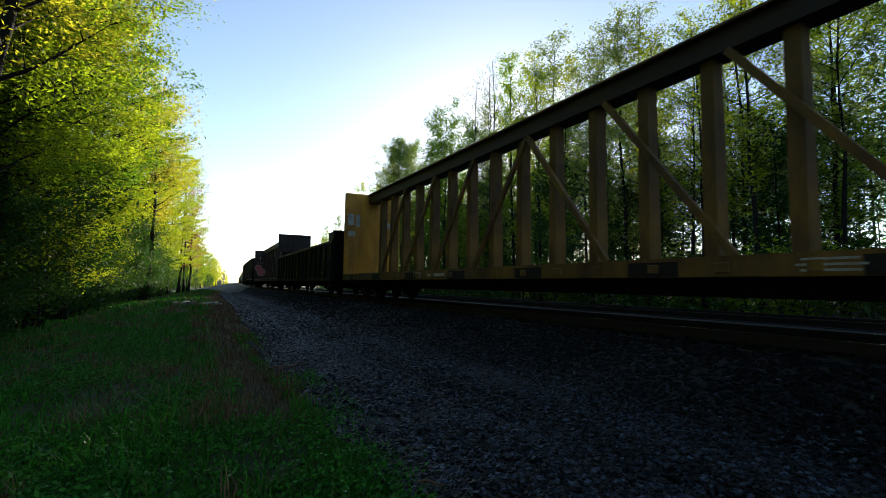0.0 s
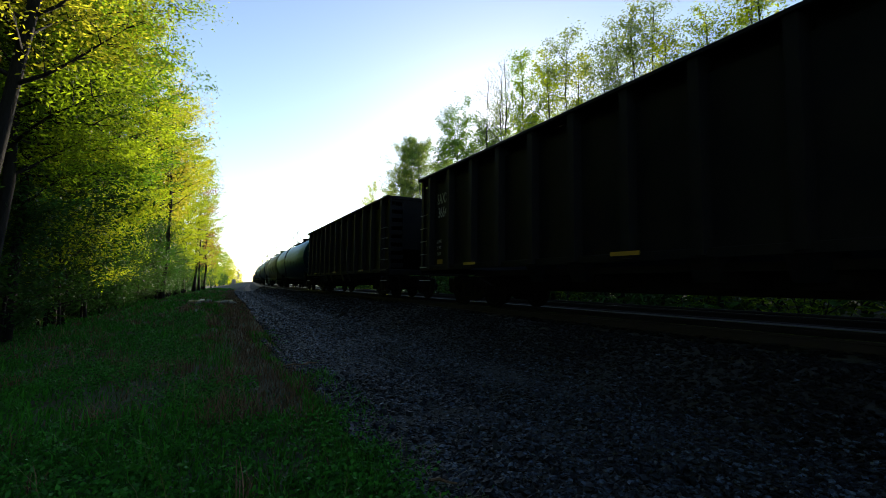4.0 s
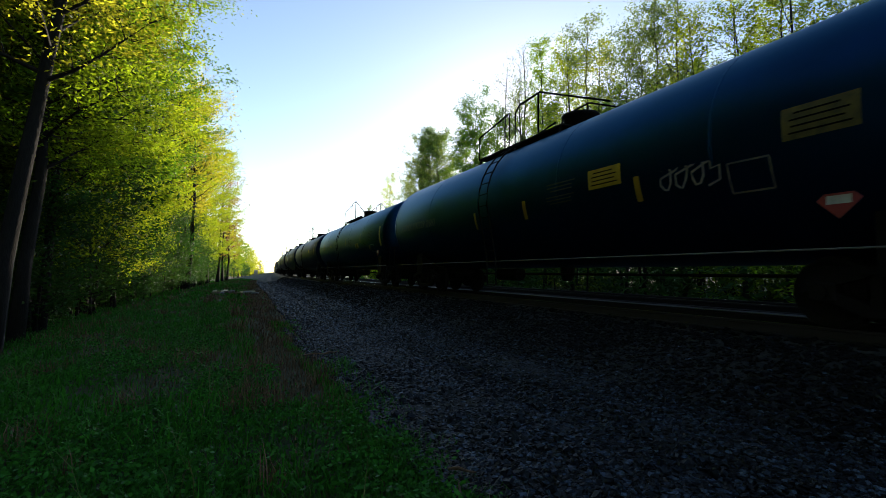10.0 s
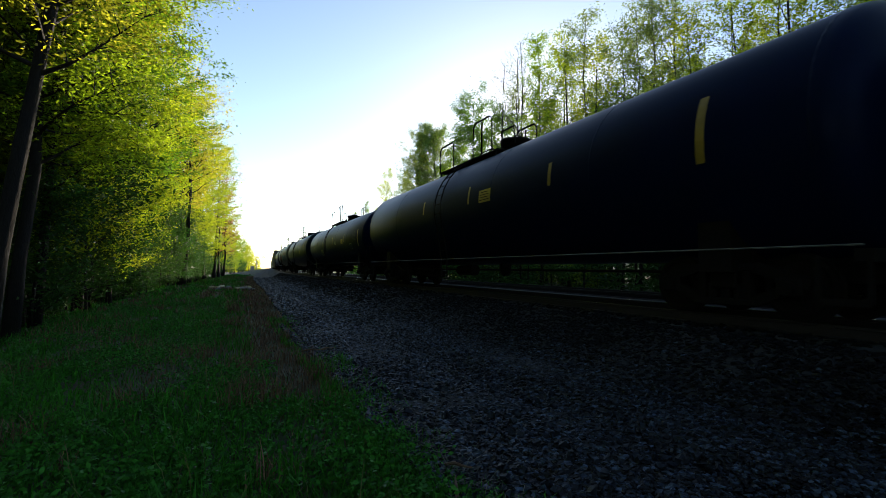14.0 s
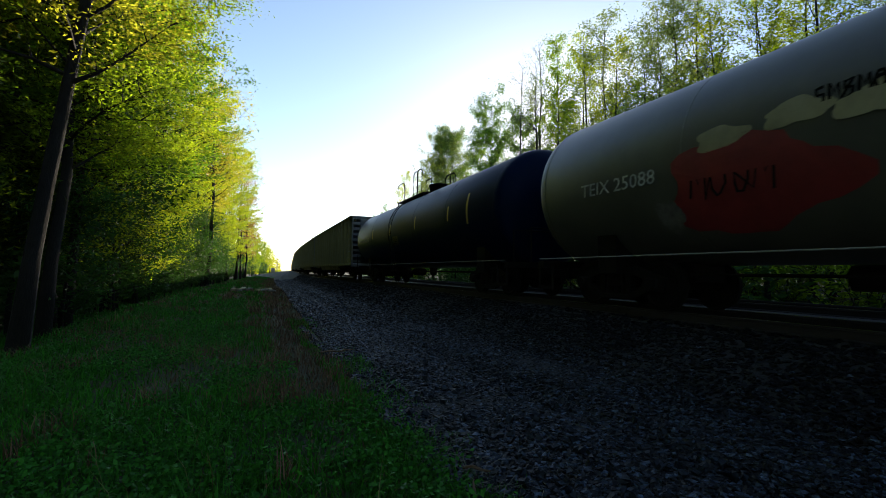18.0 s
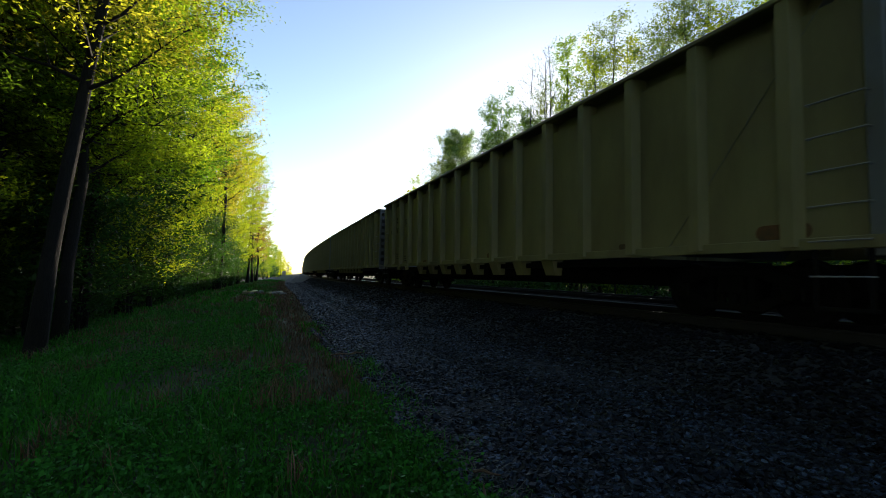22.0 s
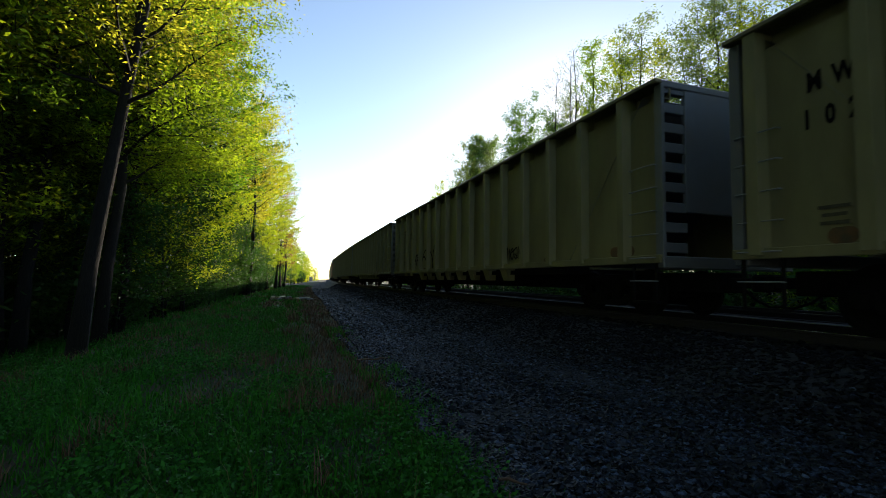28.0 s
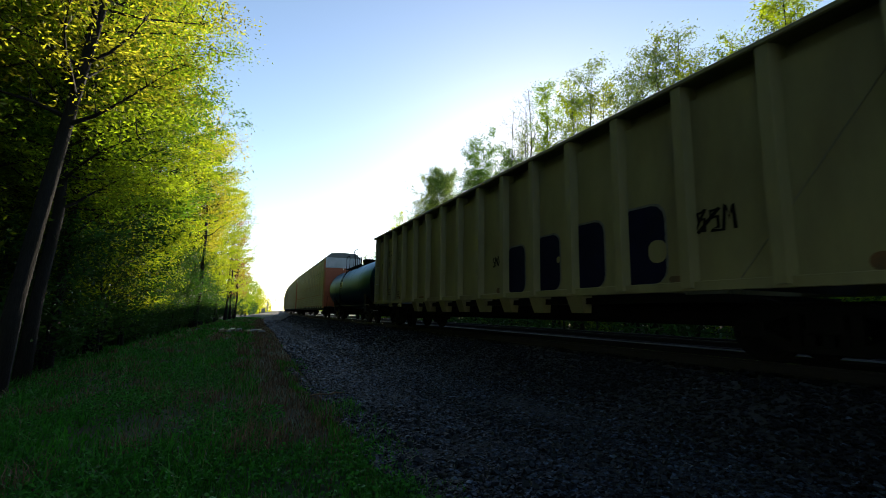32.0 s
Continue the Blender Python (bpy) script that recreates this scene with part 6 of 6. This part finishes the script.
# ---- verge ----
def verge():
    rng = np.random.default_rng(3)

    def ground_at(o, u):
        z = np.interp(o, (-60, -12, -6.5, -3.5, -1.0, 1.4, 3.0), (-1.2, -0.9, -0.55, -0.12, 0.02, -0.02, 0.02))
        return z - 0.06 + np.array([0.09 * noise.noise((a * 0.35, b * 0.3, 3)) + 0.05 * noise.noise((a * 1.3, b * 1.1, 7)) for a, b in zip(o, u)])

    def blades(name, n, u0, u1, o0, o1, h0, h1, wid, mat, label, keep):
        u = u0 * (u1 / u0) ** rng.random(n) if u0 > 0 else rng.uniform(u0, u1, n)
        o = rng.uniform(o0, o1, n)
        k = np.array([keep(a, b) for a, b in zip(o, u)]) > rng.random(n)
        u, o = u[k], o[k]
        n = len(u)
        z = ground_at(o, u)
        x = o + bend(u)
        h = rng.uniform(h0, h1, n)
        a = rng.uniform(0, 6.28, n)
        sway = rng.uniform(0.2, 0.9, n) * h
        w = wid * rng.uniform(0.7, 1.3, n) * np.maximum(1, u / 9)
        b = np.stack([x, u, z], 1)
        side = np.stack([-np.sin(a), np.cos(a), 0 * a], 1) * w[:, None]
        lean = np.stack([np.cos(a), np.sin(a), 0 * a], 1)
        mid = b + lean * sway[:, None] * 0.35 + np.array([0, 0, 1]) * h[:, None] * 0.62
        tip = b + lean * sway[:, None] + np.array([0, 0, 1]) * h[:, None] * 0.95
        v = np.stack([b - side, b + side, mid + side * 0.8, mid - side * 0.8, tip + side * 0.1, tip - side * 0.1], 1).reshape(-1, 3)
        i = np.arange(n)[:, None] * 6
        f = np.concatenate([i + np.array([0, 1, 2, 3]), i + np.array([3, 2, 4, 5])])
        tagged(new(name, mesh_of(name, v, f, mat)), label, "grass", kind="stuff")

    def patch(o, u, s=0.55, seed=9):
        return 0.5 + 1.1 * noise.noise((o * s, u * s * 0.6, seed))

    def edge(u):
        return float(np.interp(u, (4.2, 5.6, 8.0, 30.0), (1.8, 0.9, 0.35, 0.6))) + 0.7 * float(drift(u)) + 0.3 * noise.noise((0.0, u * 0.45, 61)) + 0.3 * noise.noise((0.0, u * 1.6, 62))

    blades("grass", 90000, 2.0, 110, -7.5, 2.5, 0.04, 0.15, 0.007, "grass", "short uneven green grass on the verge", lambda o, u: (o < 1.75 + drift(u)) * max(0.16, min(1, 1.35 * patch(o, u))) * max(0.05, min(1, 0.5 + (edge(u) - o) / 0.6)))
    blades("grass_behind", 26000, -9.0, 2.0, -7.5, 1.5, 0.05, 0.19, 0.008, "grass", "short green grass on the verge", lambda o, u: max(0.3, min(1, 1.25 * patch(o, u))))
    blades("dry_grass", 60000, 2.0, 90, -6.5, 2.5, 0.05, 0.18, 0.005, "dry", "dry straw-coloured grass tufts on the verge", lambda o, u: max(0.8 * max(0.0, min(1, 0.5 - (edge(u) - o) / 0.8)) if o < 1.5 + drift(u) else 0.0, (o < 1.5) * (0.45 if u > 5 else 0.12) * (1.25 - 1.6 * patch(o, u))))
    blades("edge_grass", 26000, 2.0, 60, 0.1, 2.5, 0.03, 0.11, 0.005, "thatch", "flattened brown dead grass along the stones", lambda o, u: (o < 1.65 + drift(u)) * max(0.25, min(1, 1.5 * patch(o, u, 0.9, 33))) * max(0.1, min(1, 0.5 - (edge(u) - o) / 0.6)))
    blades("near_grass", 9000, 2.0, 6.0, -0.6, 1.75, 0.05, 0.17, 0.006, "grass", "short green grass close to the stones", lambda o, u: max(0.25, min(1, 1.4 * patch(o, u, 1.3, 90))))
    blades("fringe_grass", 9000, 2.4, 16, 1.25, 2.05, 0.05, 0.17, 0.006, "grass", "thin green grass growing out among the stones", lambda o, u: max(0.0, min(1, 1.3 * patch(o, u, 1.6, 81) + 0.5 * (1.7 - o))))
    blades("tall_grass", 2600, 2.2, 70, -6.8, 0.9, 0.28, 0.55, 0.0035, "straw", "tall thin seeding grass stalks", lambda o, u: max(0.0, 1.4 * patch(o, u, 0.5, 14) - 0.45))
    blades("lush_grass", 26000, 2.0, 60, -7.2, 0.6, 0.14, 0.34, 0.007, "grass", "longer bright green grass in clumps", lambda o, u: max(0.0, min(1, 2.2 * patch(o, u, 0.7, 55) - 1.1)))
    blades("dry_tufts", 42000, 2.0, 40, -4.5, 1.5, 0.12, 0.34, 0.0045, "dry", "dense tufts of dry brown grass", lambda o, u: 1.0 if noise.noise((o * 1.5, u * 0.9, 77)) > (0.36 if o < 0 else 0.55 if u < 4.6 else 0.2) else 0.0)
    # broad weed leaves near the ground
    n = 11000
    u = 2.0 * (26 / 2.0) ** rng.random(n)
    o = rng.uniform(-7, 1.65, n)
    k = np.array([patch(a, b, 0.8, 21) + 0.16 - (0.7 * max(0.0, a + 0.3) if b > 5.6 else 0.0) for a, b in zip(o, u)]) > rng.random(n) * 0.8 + 0.15
    u, o = u[k], o[k]
    c = np.stack([o + bend(u), u, ground_at(o, u) + 0.06], 1)
    m = 22
    tall = np.repeat(rng.uniform(0.5, 1.6, len(c)), m)
    c = np.repeat(c, m, 0) + rng.normal(size=(len(c) * m, 3)) * np.array([0.07, 0.07, 0.035]) * tall[:, None]
    c[:, 2] += 0.03 * tall
    v, f = leaf_quads(rng, c, 0.025, 1.15)
    tagged(new("weeds", mesh_of("weeds", v, f, "weed")), "low broad-leaved weeds among the grass", "weeds", kind="stuff")


def stone_shapes(rng, count):
    """Angular stones: a squashed, jittered cube with its corners cut by chance."""
    base = np.array([(-1, -1, -1), (1, -1, -1), (1, 1, -1), (-1, 1, -1), (-1, -1, 1), (1, -1, 1), (1, 1, 1), (-1, 1, 1)], float)
    return [base * rng.uniform(0.38, 1.0, 3) * 0.55 + rng.uniform(-0.22, 0.22, (8, 3)) for _ in range(count)]


CUBE_FACES = np.array([(0, 3, 2, 1), (4, 5, 6, 7), (0, 1, 5, 4), (1, 2, 6, 5), (2, 3, 7, 6), (3, 0, 4, 7)])


def ballast(bed):
    rng = np.random.default_rng(8)
    shapes = stone_shapes(rng, 24)

    def scatter(n, u0, u1, o0, o1, size):
        u = u0 + (u1 - u0) * rng.random(n) ** 1.5
        o = rng.uniform(o0, o1, n)
        keep = o > 1.45 + drift(u) * (o1 > 2)
        u, o = u[keep], o[keep]
        n = len(u)
        z = np.array([ground_z(a) for a in o]) + 0.012
        x = o + bend(u)
        s = size * rng.uniform(0.55, 1.3, n) * np.clip(u / 14, 1, 1.7)
        a = rng.normal(size=(n, 4))
        a /= np.linalg.norm(a, axis=1)[:, None]
        w, i, j, k = a.T
        rot = np.stack([np.stack([1 - 2 * (j * j + k * k), 2 * (i * j - k * w), 2 * (i * k + j * w)], -1),
                        np.stack([2 * (i * j + k * w), 1 - 2 * (i * i + k * k), 2 * (j * k - i * w)], -1),
                        np.stack([2 * (i * k - j * w), 2 * (j * k + i * w), 1 - 2 * (i * i + j * j)], -1)], 1)
        sh = np.array(shapes)[rng.integers(0, len(shapes), n)] * s[:, None, None]
        v = np.einsum("nab,nvb->nva", rot, sh)
        v[:, :, 2] *= 0.55
        return v + np.stack([x, u, z + s * 0.12], 1)[:, None, :]

    v = np.concatenate([scatter(11000, -7.0, 0.8, 1.45, 6.4, 0.058), scatter(46000, 0.6, 13, 1.45, 6.4, 0.045), scatter(34000, 11, 75, 1.45, 6.5, 0.064), scatter(5000, 1.0, 40, 6.4, 10.3, 0.08), scatter(900, 2.0, 14, 1.45, 1.6, 0.045)])
    # Beyond about 5.2 m the shade beside the train is put into the stone colour.
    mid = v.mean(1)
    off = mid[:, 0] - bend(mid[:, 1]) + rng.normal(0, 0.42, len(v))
    for name, pick, mat, label in (("loose_ballast", off < 5.2, "ballast", "angular grey ballast stones heaped loose"), ("grimy_ballast", off >= 5.2, "ballast_shaded", "ballast stones on the shoulder by the rails, darkened for the train's shade")):
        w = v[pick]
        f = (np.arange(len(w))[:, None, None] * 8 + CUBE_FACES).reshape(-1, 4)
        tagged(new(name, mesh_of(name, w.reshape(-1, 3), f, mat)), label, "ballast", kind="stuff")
    # stones by the near edge that can be told apart
    meshes = [mesh_of("stone", s * 0.066, CUBE_FACES, "ballast") for s in shapes[:10]]
    rnd = random.Random(4)
    for k in range(280):
        u, off = 2.5 + 6 * rnd.random() ** 1.3, rnd.uniform(1.5, 4.2)
        st = new("stone", meshes[k % 10])
        st.parent = bed
        st.matrix_basis = Matrix.Translation(along(u, off, ground_z(off) + 0.036)) @ pose(0, 0, 0, rnd.uniform(0, 360), rnd.uniform(0, 360), rnd.uniform(0, 360)) @ Matrix.Scale(rnd.uniform(0.6, 1.15), 4)


def litter():
    """Sticks, a heap of old ties and stones on the verge, the far signal."""
    for (u, off, ln, turn, z) in ((9.0, 1.62, 0.5, 85, 0.05), (9.1, 1.9, 0.3, 70, 0.05), (2.95, 1.55, 0.4, 25, 0.05), (3.3, 1.75, 0.22, 130, 0.05)):
        bm = bmesh.new()
        d = Vector((math.sin(radians(turn)), math.cos(radians(turn)), 0)) * ln / 2
        c = along(u, off, z)
        tube(bm, [c - d, c - d * 0.3 + Vector((0, 0, 0.02)), c + d * 0.4, c + d], [0.012, 0.014, 0.011, 0.006], 6)
        tagged(part("stick", bm, "dry"), "dry pale stick lying at the edge of the stones", "stick")
    rng = np.random.default_rng(17)
    n = 170
    u, o = 2.5 + 3.2 * rng.random(n) ** 1.4, rng.normal(1.78, 0.16, n)
    a, ln, z = rng.uniform(0, 6.28, n), rng.uniform(0.03, 0.11, n), 0.02 + 0.05 * rng.random(n)
    c = np.stack([o + bend(u), u, z], 1)
    d = np.stack([np.cos(a) * ln, np.sin(a) * ln, rng.normal(0, 0.012, n)], 1)
    w = np.stack([-np.sin(a), np.cos(a), 0 * a], 1) * 0.0032
    v = np.stack([c - d - w, c - d + w, c + d + w * 0.5, c + d - w * 0.5], 1).reshape(-1, 3)
    tagged(new("straw_litter", mesh_of("straw_litter", v, np.arange(4 * n).reshape(n, 4), "straw_pale")), "dead pale straws scattered at the edge of the stones", "straw", kind="stuff")
    rnd = random.Random(6)
    heap = tagged(new("debris_pile"), "small heap of broken stone and scrap on the grass", "debris")
    heap.matrix_basis = Matrix.Translation(along(36.3, 0.12, 0.0))
    for k in range(16):
        bm = bmesh.new()
        s = rnd.uniform(0.12, 0.35)
        box(bm, -s, s, -s * 0.6, s * 0.6, -s * 0.3, s * 0.3, s * 0.12)
        p = part("lump", bm, ("galv", "wood", "rack")[k % 3], heap)
        p.matrix_basis = pose(rnd.uniform(-1.6, 1.4), rnd.uniform(-0.9, 0.9), rnd.uniform(0.02, 0.16), rnd.uniform(-20, 20), rnd.uniform(-20, 20), rnd.uniform(0, 360))


def crossing_signal():
    """A road over the line far off, with a cantilever signal and an equipment cabinet."""
    rows = [(u, o) for u in (284.0, 292.0) for o in (-60.0, -12.0, 1.2)]
    road = new("crossing_road", mesh_of("crossing_road", [tuple(along(u, o, 0.14)) for u, o in rows] + [tuple(along(u, o, -0.2)) for u, o in rows],
               [(0, 1, 4, 3), (1, 2, 5, 4), (6, 9, 10, 7), (7, 10, 11, 8), (0, 6, 7, 1), (1, 7, 8, 2), (3, 4, 10, 9), (4, 5, 11, 10), (0, 3, 9, 6), (2, 8, 11, 5)], "road"))
    tagged(road, "pale worn asphalt road over the line far away", "road", kind="structure")
    s = tagged(new("crossing_signal"), "tall grade-crossing signal with an arm, crossbuck and lamps", "signal")
    s.matrix_basis = Matrix.Translation(along(282, -1.6, 0)) @ pose(0, 0, 0, 0, 0, heading(282))
    bm = bmesh.new()
    tube(bm, [(0, 0, -0.15), (0, 0, 8.2)], [0.2, 0.14], 8)
    part("mast", bm, "galv", s)
    bm = bmesh.new()
    beam(bm, (-0.4, 0, 7.9), (4.2, 0, 7.9), 0.16, 0.16)
    beam(bm, (0, 0, 7.1), (4.2, 0, 7.75), 0.1, 0.1)
    part("cantilever_arm", bm, "galv", s)
    for a in (-1, 1):
        bm = bmesh.new()
        beam(bm, (-0.6 * a, -0.24 - 0.02 * a, 3.8), (0.6 * a, -0.24 - 0.02 * a, 4.7), 0.03, 0.22)
        part("crossbuck_arm", bm, "white", s)
        for x, z in ((0.5 * a, 3.0), (3.6 + 0.45 * a, 7.2)):
            bm = bmesh.new()
            lathe(bm, [(-0.1, 0.15), (0.05, 0.3), (0.08, 0.3), (0.1, 0.05)], "y", 16, (x, -0.2, z))
            part("lamp", bm, "under", s)
    bm = bmesh.new()
    beam(bm, (-0.6, -0.12, 3.0), (0.6, -0.12, 3.0), 0.06, 0.06)
    part("cross_arm", bm, "galv", s)
    c = tagged(new("signal_cabinet"), "grey metal equipment cabinet beside the crossing", "cabinet")
    c.matrix_basis = Matrix.Translation(along(279, -3.6, 0)) @ pose(0, 0, 0, 0, 0, heading(279))
    bm = bmesh.new()
    box(bm, -1.0, 1.0, -0.8, 0.8, -0.15, 2.3, 0.03)
    part("body", bm, "galv", c)
    bm = bmesh.new()
    box(bm, -1.12, 1.12, -0.92, 0.92, 2.3, 2.42, 0.03)
    part("roof", bm, "galv", c)
    bm = bmesh.new()
    box(bm, -0.7, 0.7, -0.83, -0.8, 0.0, 2.1, 0.01)
    part("door", bm, "galv", c)


def motions():
    """The train rolls by at one speed; every wheelset turns with it."""
    for car, u0 in TRAIN:
        rows = []
        for k in range(17):
            u = u0 - SPEED * 2.0 * k
            rows.append((2.0 * k, Matrix.Translation(along(u, TRACK, RAIL_TOP - SEAT)) @ pose(0, 0, 0, 0, 0, heading(u))))
        walk(car, rows)
    wheels = [o for car, _ in TRAIN for o in car.children_recursive if o.name.split(".")[0] == "wheelset"]
    step = math.degrees(SPEED / 0.46) / FPS
    walk(wheels[0], [(k / FPS, pose(0, 0, 0, (k * step) % 360)) for k in range(32 * FPS + 1)])
    done = wheels[0].animation_data
    for w in wheels[1:]:
        w.rotation_mode = "QUATERNION"
        w.animation_data_create()
        w.animation_data.action = done.action
        w.animation_data.action_slot = done.action_slot


ground()
bed = ballast_bed()
track("track_near", TRACK, RAIL_TOP, "main track with worn rails on dark wooden ties")
track("track_far", SECOND, RAIL_TOP, "second track beyond the train", 0.6, 45)
train()
left_wood()
right_wood()
thickets()
verge()
ballast(bed)
litter()
crossing_signal()
motions()
